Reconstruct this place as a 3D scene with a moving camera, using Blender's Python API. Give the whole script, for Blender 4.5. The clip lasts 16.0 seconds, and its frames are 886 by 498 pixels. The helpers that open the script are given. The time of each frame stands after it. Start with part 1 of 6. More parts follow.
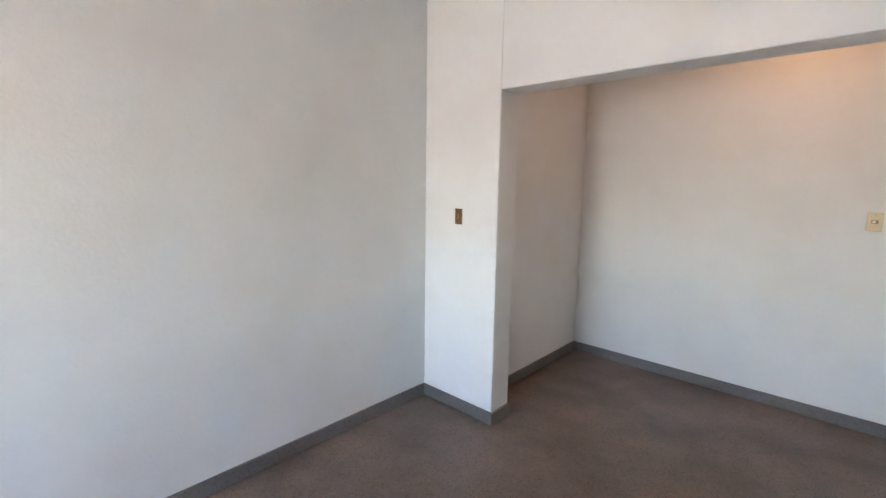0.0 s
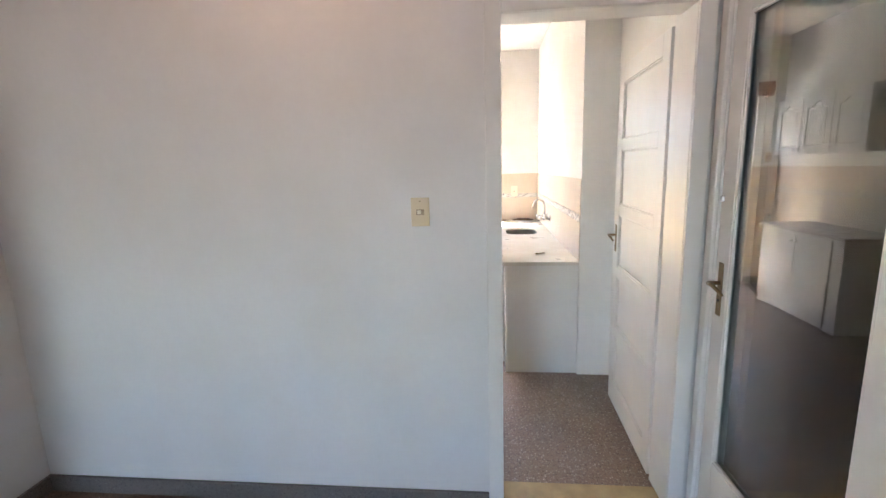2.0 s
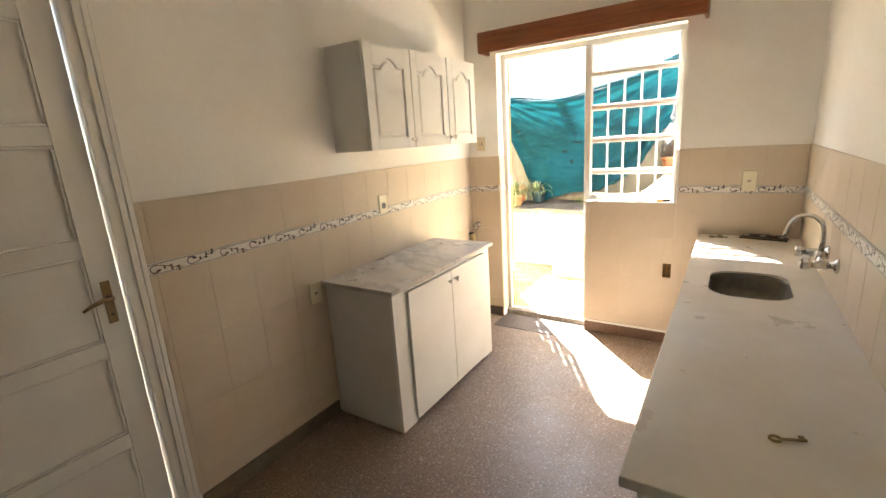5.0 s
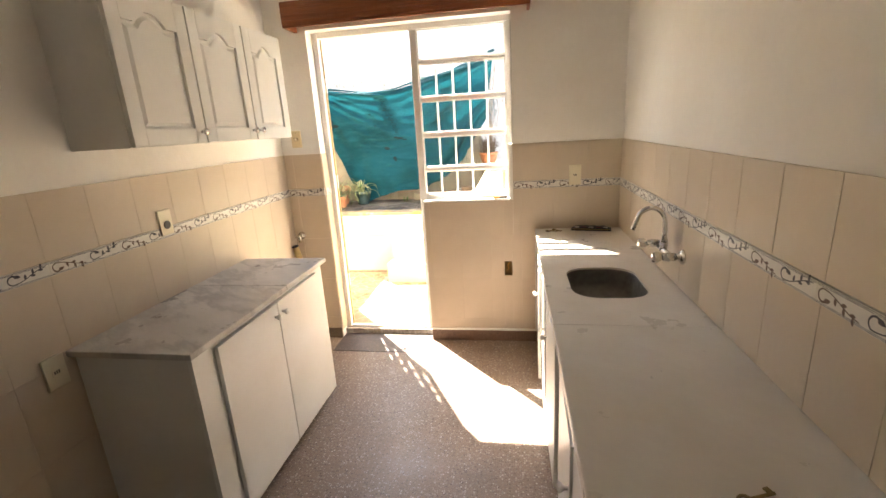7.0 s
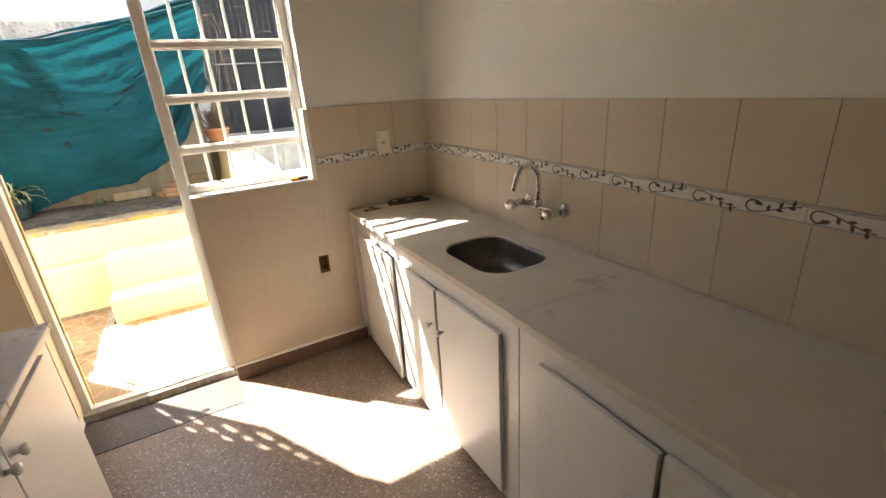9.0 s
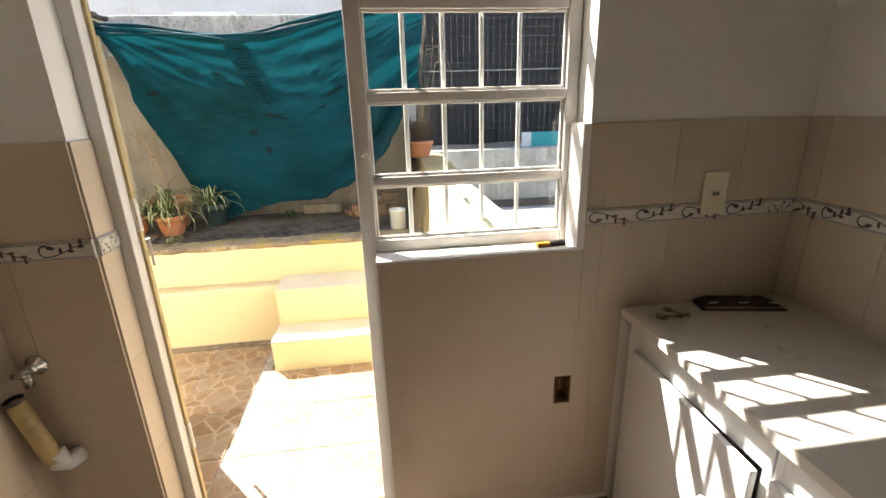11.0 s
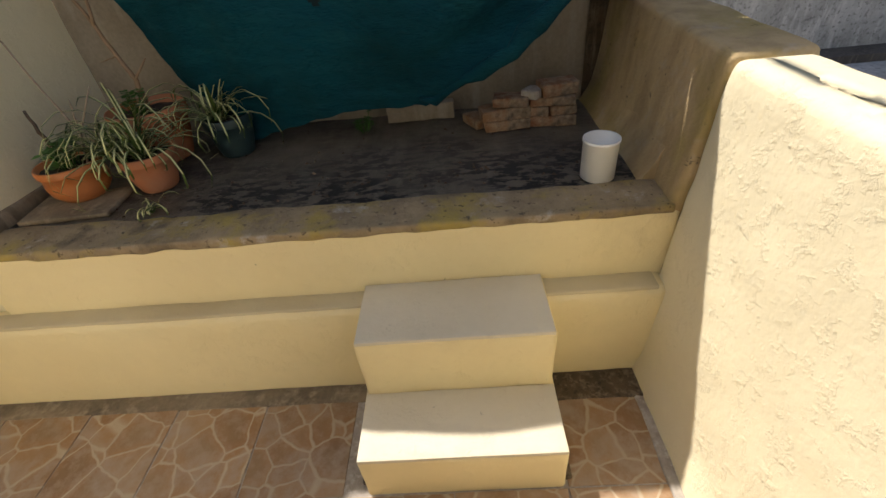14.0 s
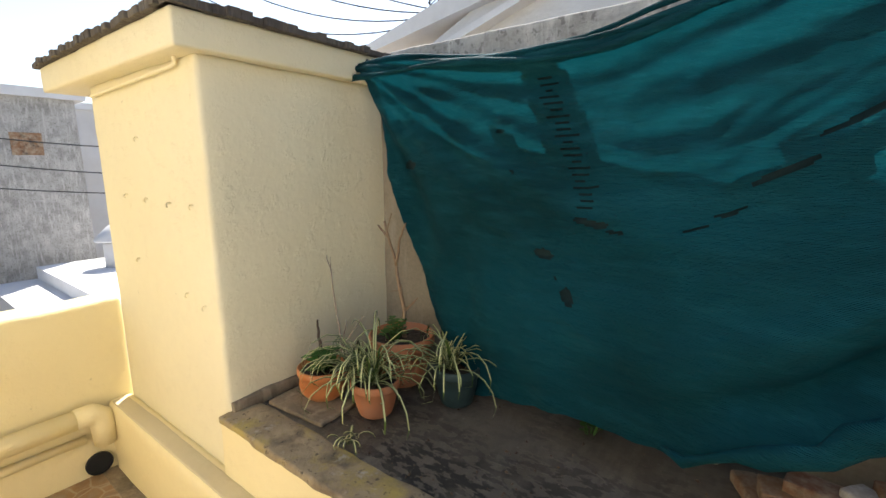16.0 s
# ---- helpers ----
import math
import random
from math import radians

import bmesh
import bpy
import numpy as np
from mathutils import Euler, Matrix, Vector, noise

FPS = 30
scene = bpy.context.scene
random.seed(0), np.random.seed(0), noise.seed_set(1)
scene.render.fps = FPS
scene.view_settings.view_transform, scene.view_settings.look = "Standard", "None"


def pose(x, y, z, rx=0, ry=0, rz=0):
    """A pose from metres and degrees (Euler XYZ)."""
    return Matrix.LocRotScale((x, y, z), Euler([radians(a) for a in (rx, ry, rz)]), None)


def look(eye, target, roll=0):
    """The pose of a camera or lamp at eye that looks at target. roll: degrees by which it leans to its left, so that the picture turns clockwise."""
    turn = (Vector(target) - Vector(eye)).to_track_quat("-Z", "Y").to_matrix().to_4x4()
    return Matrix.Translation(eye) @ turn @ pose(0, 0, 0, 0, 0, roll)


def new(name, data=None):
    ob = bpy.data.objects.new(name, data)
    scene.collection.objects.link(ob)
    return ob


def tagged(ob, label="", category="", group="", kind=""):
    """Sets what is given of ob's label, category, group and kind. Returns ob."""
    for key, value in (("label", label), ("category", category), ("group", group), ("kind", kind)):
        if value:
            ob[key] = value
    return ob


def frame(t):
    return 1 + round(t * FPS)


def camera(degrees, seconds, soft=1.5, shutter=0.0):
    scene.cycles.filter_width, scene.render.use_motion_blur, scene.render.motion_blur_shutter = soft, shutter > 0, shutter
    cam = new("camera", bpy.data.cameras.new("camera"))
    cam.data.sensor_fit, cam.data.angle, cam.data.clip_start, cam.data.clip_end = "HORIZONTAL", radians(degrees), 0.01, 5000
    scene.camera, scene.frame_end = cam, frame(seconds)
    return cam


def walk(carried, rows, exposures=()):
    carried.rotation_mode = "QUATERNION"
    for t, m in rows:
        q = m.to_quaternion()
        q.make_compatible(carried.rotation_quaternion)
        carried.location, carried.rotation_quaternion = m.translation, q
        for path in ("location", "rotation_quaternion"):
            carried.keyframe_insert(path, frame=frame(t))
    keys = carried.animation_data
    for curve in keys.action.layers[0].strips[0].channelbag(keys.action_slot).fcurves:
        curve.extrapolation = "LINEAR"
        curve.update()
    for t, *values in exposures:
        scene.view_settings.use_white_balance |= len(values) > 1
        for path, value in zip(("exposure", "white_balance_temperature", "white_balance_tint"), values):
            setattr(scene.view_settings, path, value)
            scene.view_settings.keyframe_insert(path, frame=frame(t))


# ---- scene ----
cam = camera(89.9, 16.0)
PATH = [
    (0, (0.802, -0.457, 1.624), (-0.546, 0.989, 1.322), 0.8),
    (0.5, (0.834, 0.016, 1.615), (0.042, 1.824, 1.294), -0.2),
    (1, (0.95, 0.549, 1.617), (0.499, 2.469, 1.283), -0.6),
    (1.5, (1.035, 1.137, 1.597), (0.773, 3.089, 1.25), -1.0),
    (2, (1.168, 1.694, 1.585), (0.971, 3.651, 1.223), -1.8),
    (2.1, (1.209, 1.797, 1.613), (1.007, 3.751, 1.235), -2.2),
    (2.5, (1.262, 2.25, 1.569), (1.1, 4.208, 1.195), -2.5),
    (3, (1.35, 2.776, 1.565), (1.243, 4.736, 1.181), -2.9),
    (3.5, (1.424, 3.245, 1.59), (1.069, 5.167, 1.166), -4.7),
    (4, (1.414, 3.664, 1.601), (0.836, 5.497, 1.044), -4.1),
    (4.2, (1.424, 3.806, 1.599), (0.634, 5.532, 0.968), -4.4),
    (6.3, (1.409, 4.161, 1.721), (0.242, 5.776, 1.549), -1.0),
    (6.5, (1.354, 4.225, 1.686), (0.273, 5.885, 1.405), -0.6),
    (7, (1.13, 4.449, 1.619), (0.806, 6.349, 1.086), -3.4),
    (7.5, (0.93, 4.659, 1.597), (1.086, 6.55, 0.963), -2.0),
    (8, (0.75, 4.855, 1.598), (1.407, 6.609, 0.897), -3.6),
    (8.2, (0.62, 4.893, 1.603), (1.506, 6.534, 0.88), -4.3),
    (10.3, (0.473, 5.686, 1.488), (1.306, 7.394, 0.865), -1.6),
    (10.5, (0.48, 5.843, 1.487), (1.167, 7.624, 0.89), -0.0),
    (11, (0.510, 6.331, 1.530), (0.752, 8.222, 0.923), -1.7),
    (11.5, (0.419, 6.807, 1.508), (0.057, 8.693, 0.950), -4.2),
    (12, (0.213, 7.212, 1.482), (-0.281, 8.919, 0.563), -1.4),
    (12.5, (0.113, 7.455, 1.438), (-0.322, 9.067, 0.337), -2.5),
    (13, (0.066, 7.728, 1.4), (-0.176, 9.286, 0.17), -4.2),
    (13.5, (0.106, 8.006, 1.414), (-0.064, 9.512, 0.11), -6.5),
    (14, (0.137, 8.141, 1.461), (0.036, 9.729, 0.249), -6.3),
    (14.5, (0.165, 8.323, 1.516), (0.09, 10.067, 0.541), -2.6),
    (14.7, (0.172, 8.355, 1.573), (0.056, 10.117, 0.635), -2.3),
    (15, (0.171, 8.422, 1.65), (-0.098, 10.25, 0.885), -1.6),
    (15.5, (0.226, 8.46, 1.686), (-0.473, 10.278, 1.234), 1.6),
    (16, (0.193, 8.504, 1.686), (-0.989, 10.075, 1.318), -0.2),
]
EXPOSURES = [(0.0, 6.05, 6600, 16), (1.0, 6.0, 6700, 15), (1.5, 5.92, 6350, 15), (2.0, 5.82, 6100, 15), (2.5, 5.4, 6050, 15), (3.0, 5.25, 6150, 15), (3.5, 4.95, 6250, 12), (4.2, 4.45, 7200, 10), (6.3, 3.85, 7500, 14), (7.0, 3.7, 7500, 14), (8.2, 3.2, 7500, 14), (10.3, 2.5, 7100, 12), (11.0, 2.1, 6900, 12), (11.5, 1.75, 6900, 13), (12.0, 1.25, 6900, 13), (12.5, 0.42, 6900, 15), (13.0, 0.1, 6900, 15), (13.5, -0.08, 6900, 15), (14.0, 0.35, 6900, 13), (14.5, 0.88, 6900, 13), (15.0, 1.55, 6800, 11), (15.5, 1.65, 6700, 10), (16.0, 1.2, 6800, 10)]
walk(cam, [(t, look(eye, target, roll)) for t, eye, target, roll in PATH], EXPOSURES)

# ---- world, sun, large lights ----
SUN_WAY = Vector((0.095, -0.107, -0.187)).normalized()
world = bpy.data.worlds.new("world")
scene.world = world
world.use_nodes = True
wn = world.node_tree.nodes
sky = wn.new("ShaderNodeTexSky")
sky.sky_type, sky.sun_disc = "NISHITA", False
sky.sun_elevation = math.asin(-SUN_WAY.z)
sky.sun_rotation = math.atan2(-SUN_WAY.x, -SUN_WAY.y)
world.node_tree.links.new(sky.outputs[0], wn["Background"].inputs[0])
wn["Background"].inputs[1].default_value = 0.11
sun = new("sun", bpy.data.lights.new("sun", "SUN"))
sun.data.energy, sun.data.angle, sun.data.color = 4.9, radians(0.53), (1.0, 0.965, 0.915)
sun.rotation_euler = SUN_WAY.to_track_quat("-Z", "Y").to_euler()


def window_light(name, at, target, w, h, watts, colour):
    lamp = new(name, bpy.data.lights.new(name, "AREA"))
    lamp.data.shape, lamp.data.size, lamp.data.size_y = "RECTANGLE", w, h
    lamp.data.energy, lamp.data.color = watts, colour
    lamp.matrix_world = look(at, target)
    return lamp


window_light("living_window_daylight", (-0.5, -3.38, 1.40), (-0.3, 0, 1.1), 1.1, 1.1, 0.62, (0.62, 0.81, 1.0))
bulb_light = new("alcove_bulb_light", bpy.data.lights.new("alcove_bulb_light", "POINT"))
bulb_light.data.energy, bulb_light.data.shadow_soft_size, bulb_light.data.color = 0.12, 0.05, (1.0, 0.58, 0.30)
bulb_light.location = (0.45, 2.95, 2.70)

# ---- materials ----
MATS = {}


class Tree:
    """A node material with a Principled shader and short ways to wire it."""

    def __init__(self, name, rough=0.6, metal=0.0, spec=0.5):
        self.mat = bpy.data.materials.new(name)
        self.mat.use_nodes = True
        self.tree = self.mat.node_tree
        self.bsdf = self.tree.nodes["Principled BSDF"]
        self.bsdf.inputs["Roughness"].default_value = rough
        self.bsdf.inputs["Metallic"].default_value = metal
        self.bsdf.inputs["Specular IOR Level"].default_value = spec
        self.coord = self.node("ShaderNodeTexCoord").outputs["Object"]

    def node(self, kind, **props):
        n = self.tree.nodes.new(kind)
        for key, value in props.items():
            setattr(n, key, value)
        return n

    def link(self, a, b):
        self.tree.links.new(a, b)

    def noise(self, scale, detail=4.0, rough=0.55, stretch=None, coord=None):
        n = self.node("ShaderNodeTexNoise")
        n.inputs["Scale"].default_value, n.inputs["Detail"].default_value, n.inputs["Roughness"].default_value = scale, detail, rough
        src = coord or self.coord
        if stretch:
            m = self.node("ShaderNodeMapping")
            m.inputs["Scale"].default_value = stretch
            self.link(src, m.inputs[0])
            src = m.outputs[0]
        self.link(src, n.inputs["Vector"])
        return n.outputs["Fac"]

    def voronoi(self, scale, feature="F1", out="Distance", coord=None):
        n = self.node("ShaderNodeTexVoronoi", feature=feature)
        n.inputs["Scale"].default_value = scale
        self.link(coord or self.coord, n.inputs["Vector"])
        return n.outputs[out]

    def ramp(self, fac, *stops):
        n = self.node("ShaderNodeValToRGB")
        els = n.color_ramp.elements
        while len(els) < len(stops):
            els.new(0.5)
        for el, (pos, col) in zip(els, stops):
            el.position = pos
            el.color = (*col, 1.0) if isinstance(col, tuple) else (col, col, col, 1.0)
        self.link(fac, n.inputs[0])
        return n.outputs[0]

    def mix(self, fac, a, b, blend="MIX"):
        n = self.node("ShaderNodeMix", data_type="RGBA", blend_type=blend)
        for value, socket in ((fac, n.inputs[0]), (a, n.inputs[6]), (b, n.inputs[7])):
            if isinstance(value, (int, float)):
                socket.default_value = value
            elif isinstance(value, tuple):
                socket.default_value = (*value, 1.0)
            else:
                self.link(value, socket)
        return n.outputs[2]

    def random(self):
        return self.node("ShaderNodeObjectInfo").outputs["Random"]

    def colour(self, socket):
        self.link(socket, self.bsdf.inputs["Base Color"])
        return self

    def rough(self, socket):
        self.link(socket, self.bsdf.inputs["Roughness"])
        return self

    def bump(self, fac, height, strength=1.0):
        b = self.node("ShaderNodeBump")
        b.inputs["Strength"].default_value, b.inputs["Distance"].default_value = strength, height
        self.link(fac, b.inputs["Height"])
        if self.bsdf.inputs["Normal"].is_linked:
            self.link(self.bsdf.inputs["Normal"].links[0].from_socket, b.inputs["Normal"])
        self.link(b.outputs[0], self.bsdf.inputs["Normal"])
        return self


def paint(name, col, rough=0.55, dirt=0.10, grain=0.0006, scale=40.0, tint=(0.75, 0.7, 0.62), specks=0.0):
    t = Tree(name, rough)
    dark = tuple(c * k for c, k in zip(col, tint))
    blot = t.ramp(t.noise(1.7, 6), (0.42, 0.0), (0.75, 1.0))
    fine = t.ramp(t.noise(scale * 0.6, 3), (0.3, 0.0), (0.7, 1.0))
    base = t.mix(dirt, col, dark)
    base = t.mix(blot, t.mix(fine, col, tuple(c * 0.975 for c in col)), base)
    if specks:
        grime = t.ramp(t.noise(26, 5, 0.65), (0.70, 0.0), (0.74, specks))
        base = t.mix(grime, base, tuple(c * 0.42 for c in col))
        base = t.mix(t.ramp(t.noise(3.5, 7, 0.7), (0.58, 0.0), (0.80, 0.14)), base, tuple(c * 0.6 for c in col))
    t.colour(base)
    t.bump(t.noise(scale, 4), grain)
    if specks:
        t.bump(t.ramp(t.noise(14, 7, 0.72), (0.52, 0.0), (0.66, 1.0)), 0.0015)
    MATS[name] = t.mat
    return t.mat


paint("white_wall", (0.85, 0.83, 0.79), 0.62, 0.35, 0.0012, 55)
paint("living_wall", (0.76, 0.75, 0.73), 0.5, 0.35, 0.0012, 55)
paint("ceiling_paint", (0.86, 0.84, 0.81), 0.7, 0.25, 0.001, 50)
paint("white_enamel", (0.80, 0.79, 0.76), 0.32, 0.35, 0.0005, 70)
paint("worn_enamel", (0.79, 0.77, 0.73), 0.38, 0.45, 0.0008, 60, (0.75, 0.7, 0.62), 0.55)
paint("cabinet_paint", (0.80, 0.80, 0.78), 0.38, 0.4, 0.0004, 60)
paint("chipboard_white", (0.74, 0.73, 0.70), 0.45, 0.4, 0.0004, 60)
paint("beige_plastic", (0.66, 0.55, 0.35), 0.4, 0.3, 0.0002, 60)
paint("ivory_plastic", (0.78, 0.72, 0.56), 0.4, 0.3, 0.0002, 60)
paint("dark_plastic", (0.05, 0.045, 0.04), 0.4, 0.2, 0.0001, 60)
paint("yellow_wall", (0.84, 0.72, 0.42), 0.75, 0.22, 0.003, 38, (0.75, 0.7, 0.62), 0.6)
paint("cream_wall", (0.80, 0.72, 0.50), 0.78, 0.2, 0.002, 45, (0.75, 0.7, 0.62), 0.45)
paint("step_top", (0.70, 0.635, 0.49), 0.75, 0.5, 0.003, 38, (0.75, 0.7, 0.62), 0.6)
paint("ledge_grime", (0.62, 0.53, 0.335), 0.8, 0.6, 0.003, 38, (0.7, 0.66, 0.6), 0.7)
paint("far_white", (0.64, 0.64, 0.65), 0.8, 0.45, 0.01, 12)
paint("white_plastic", (0.82, 0.82, 0.80), 0.35, 0.15, 0.0002, 60)


def stained(name, col, dark, pale, rough=0.85, scale=4.0, bump=0.004, pits=0.0):
    """Weathered cement: pale and dark blots at two scales over a grainy ground."""
    t = Tree(name, rough)
    big = t.ramp(t.noise(scale, 7, 0.62), (0.40, 0.0), (0.62, 1.0))
    drip = t.ramp(t.noise(scale * 1.6, 6, 0.6, (3.0, 3.0, 0.5)), (0.50, 0.0), (0.68, 1.0))
    fine = t.noise(60, 5)
    base = t.mix(big, col, dark)
    base = t.mix(drip, base, pale)
    base = t.mix(0.35, base, t.ramp(fine, (0.25, tuple(c * 0.6 for c in col)), (0.8, tuple(min(1, c * 1.35) for c in col))))
    if pits:
        base = t.mix(t.ramp(t.noise(38, 4, 0.6), (0.56, 0.0), (0.64, pits)), base, tuple(c * 0.5 for c in dark))
    t.colour(base)
    t.bump(t.noise(22, 8, 0.7), bump)
    MATS[name] = t.mat
    return t.mat


stained("old_cement", (0.27, 0.21, 0.14), (0.085, 0.066, 0.045), (0.36, 0.30, 0.21))
t = Tree("planter_slab", 0.62)
wet = t.ramp(t.noise(2.4, 7, 0.6), (0.36, 0.0), (0.66, 1.0))
base = t.mix(wet, (0.135, 0.112, 0.084), (0.082, 0.068, 0.052))
base = t.mix(t.ramp(t.noise(9, 7, 0.65, (2.2, 0.5, 1.0)), (0.48, 0.0), (0.74, 0.6)), base, (0.205, 0.178, 0.142))
spread = t.node("ShaderNodeSeparateXYZ")
t.link(t.coord, spread.inputs[0])
front = t.node("ShaderNodeMapRange")
for key, value in (("From Min", 9.42), ("From Max", 9.95), ("To Min", 1.0), ("To Max", 0.30)):
    front.inputs[key].default_value = value
t.link(spread.outputs["Y"], front.inputs["Value"])
flakes = t.ramp(t.noise(24, 6, 0.62, (0.6, 1.2, 1.0)), (0.47, 0.0), (0.51, 1.0))
field = t.ramp(t.noise(3.0, 5, 0.6), (0.36, 0.0), (0.56, 1.0))
flaked = t.mix(1.0, t.mix(1.0, flakes, field, "MULTIPLY"), front.outputs[0], "MULTIPLY")
base = t.mix(flaked, base, (0.012, 0.011, 0.010))
base = t.mix(t.ramp(t.noise(55, 3), (0.70, 0.0), (0.75, 0.6)), base, (0.32, 0.29, 0.25))
t.colour(base)
t.rough(t.ramp(t.noise(3.0, 6), (0.35, 0.36), (0.65, 0.85)))
t.bump(t.noise(26, 8, 0.7), 0.004).bump(flaked, 0.003)
MATS["planter_slab"] = t.mat

t = Tree("planter_edge", 0.88)
base = t.mix(t.ramp(t.noise(7, 7, 0.62), (0.40, 0.0), (0.66, 1.0)), (0.36, 0.275, 0.165), (0.22, 0.165, 0.10))
base = t.mix(t.ramp(t.noise(4.2, 6, 0.62), (0.50, 0.0), (0.62, 0.85)), base, (0.40, 0.30, 0.075))
base = t.mix(t.ramp(t.noise(5.5, 5, 0.55), (0.58, 0.0), (0.66, 0.8)), base, (0.115, 0.088, 0.06))
base = t.mix(t.ramp(t.noise(8.5, 8, 0.7), (0.58, 0.0), (0.68, 0.8)), base, (0.47, 0.43, 0.375))
base = t.mix(t.ramp(t.noise(42, 5, 0.6), (0.60, 0.0), (0.66, 0.7)), base, (0.045, 0.036, 0.026))
t.colour(base)
t.bump(t.noise(22, 8, 0.7), 0.009).bump(t.noise(7, 5), 0.012)
MATS["planter_edge"] = t.mat

t = Tree("mossy_render", 0.85)
drips = t.ramp(t.noise(5, 7, 0.62, (2.5, 2.5, 0.5)), (0.40, 0.0), (0.68, 0.9))
base = t.mix(drips, (0.50, 0.37, 0.195), (0.34, 0.24, 0.12))
base = t.mix(t.ramp(t.noise(3.2, 7, 0.65), (0.47, 0.0), (0.66, 0.85)), base, (0.33, 0.255, 0.07))
base = t.mix(t.ramp(t.noise(7, 8, 0.7), (0.56, 0.0), (0.72, 0.8)), base, (0.46, 0.385, 0.29))
base = t.mix(t.ramp(t.noise(21, 6, 0.68), (0.63, 0.0), (0.68, 0.8)), base, (0.05, 0.04, 0.028))
t.colour(base)
t.bump(t.noise(20, 8, 0.7), 0.006).bump(t.noise(5, 5), 0.012)
MATS["mossy_render"] = t.mat

stained("tan_render", (0.33, 0.28, 0.21), (0.20, 0.165, 0.12), (0.40, 0.36, 0.29), 0.85, 3.0)
stained("grey_wall", (0.45, 0.435, 0.41), (0.22, 0.21, 0.19), (0.60, 0.58, 0.55), 0.85, 5.0, 0.006, 0.6)
# dirt in the floor joints; also the painted shade of the back wall gap
stained("dirt_joint", (0.12, 0.085, 0.05), (0.045, 0.034, 0.022), (0.24, 0.19, 0.13), 0.9, 9.0, 0.005, 0.5)
stained("roof_edge", (0.10, 0.085, 0.07), (0.05, 0.04, 0.035), (0.17, 0.14, 0.11), 0.9, 8.0)
stained("joint_cement", (0.40, 0.36, 0.31), (0.22, 0.19, 0.16), (0.52, 0.49, 0.45), 0.9, 9.0)
stained("grout", (0.60, 0.51, 0.40), (0.55, 0.46, 0.355), (0.64, 0.55, 0.43), 0.9, 9.0, 0.001)


def terrazzo(name, ground, chips, rough, stain, grid=0.0):
    t = Tree(name, rough)
    cell = t.voronoi(95, "F1", "Color")
    sep = t.node("ShaderNodeSeparateColor")
    t.link(cell, sep.inputs[0])
    chip = t.ramp(sep.outputs[0], (0.0, chips[0]), (0.35, chips[1]), (0.6, ground), (1.0, chips[2]))
    near = t.ramp(t.voronoi(95), (0.30, 1.0), (0.55, 0.0))
    base = t.mix(near, ground, chip)
    fine = t.ramp(t.noise(240, 2), (0.35, 0.75), (0.7, 1.15))
    base = t.mix(1.0, base, fine, "MULTIPLY")
    blot = t.ramp(t.noise(1.6, 6, 0.6), (0.38, stain), (0.68, 1.0))
    face = t.mix(1.0, base, blot, "MULTIPLY")
    if grid:
        joints = t.node("ShaderNodeTexBrick", offset=0.0)
        for key, value in (("Scale", 1.0), ("Mortar Size", 0.0016), ("Mortar Smooth", 0.6), ("Brick Width", grid), ("Row Height", grid)):
            joints.inputs[key].default_value = value
        t.link(t.coord, joints.inputs["Vector"])
        face = t.mix(t.ramp(joints.outputs["Fac"], (0.0, 0.0), (1.0, 0.45)), face, tuple(c * 0.45 for c in ground))
    t.colour(face)
    t.rough(t.ramp(t.noise(3.0, 5), (0.3, rough - 0.08), (0.7, rough + 0.12)))
    t.bump(t.noise(120, 3), 0.0004)
    MATS[name] = t.mat


terrazzo("kitchen_terrazzo", (0.285, 0.205, 0.150), ((0.62, 0.55, 0.48), (0.13, 0.09, 0.07), (0.40, 0.33, 0.28)), 0.40, 0.78, 0.20)
terrazzo("living_terrazzo", (0.245, 0.170, 0.128), ((0.31, 0.235, 0.18), (0.10, 0.070, 0.054), (0.25, 0.185, 0.145)), 0.40, 0.58, 0.20)
terrazzo("doormat_terrazzo", (0.11, 0.085, 0.075), ((0.25, 0.2, 0.17), (0.05, 0.04, 0.04), (0.16, 0.13, 0.11)), 0.45, 0.7)
terrazzo("grey_skirting", (0.195, 0.17, 0.155), ((0.24, 0.22, 0.21), (0.12, 0.11, 0.105), (0.20, 0.185, 0.175)), 0.45, 0.75)
terrazzo("brown_skirting", (0.20, 0.115, 0.075), ((0.27, 0.17, 0.12), (0.13, 0.07, 0.045), (0.22, 0.14, 0.1)), 0.4, 0.75)
terrazzo("olive_skirting", (0.22, 0.165, 0.115), ((0.24, 0.21, 0.16), (0.13, 0.11, 0.08), (0.2, 0.17, 0.13)), 0.45, 0.75)

t = Tree("wall_tile", 0.42)
tone = t.mix(t.ramp(t.noise(5, 6), (0.35, 0.0), (0.7, 1.0)), (0.56, 0.465, 0.355), (0.60, 0.505, 0.395))
t.colour(t.mix(1.0, tone, t.ramp(t.random(), (0.0, 0.985), (1.0, 1.015)), "MULTIPLY"))
t.bump(t.noise(45, 4), 0.0006)
MATS["wall_tile"] = t.mat

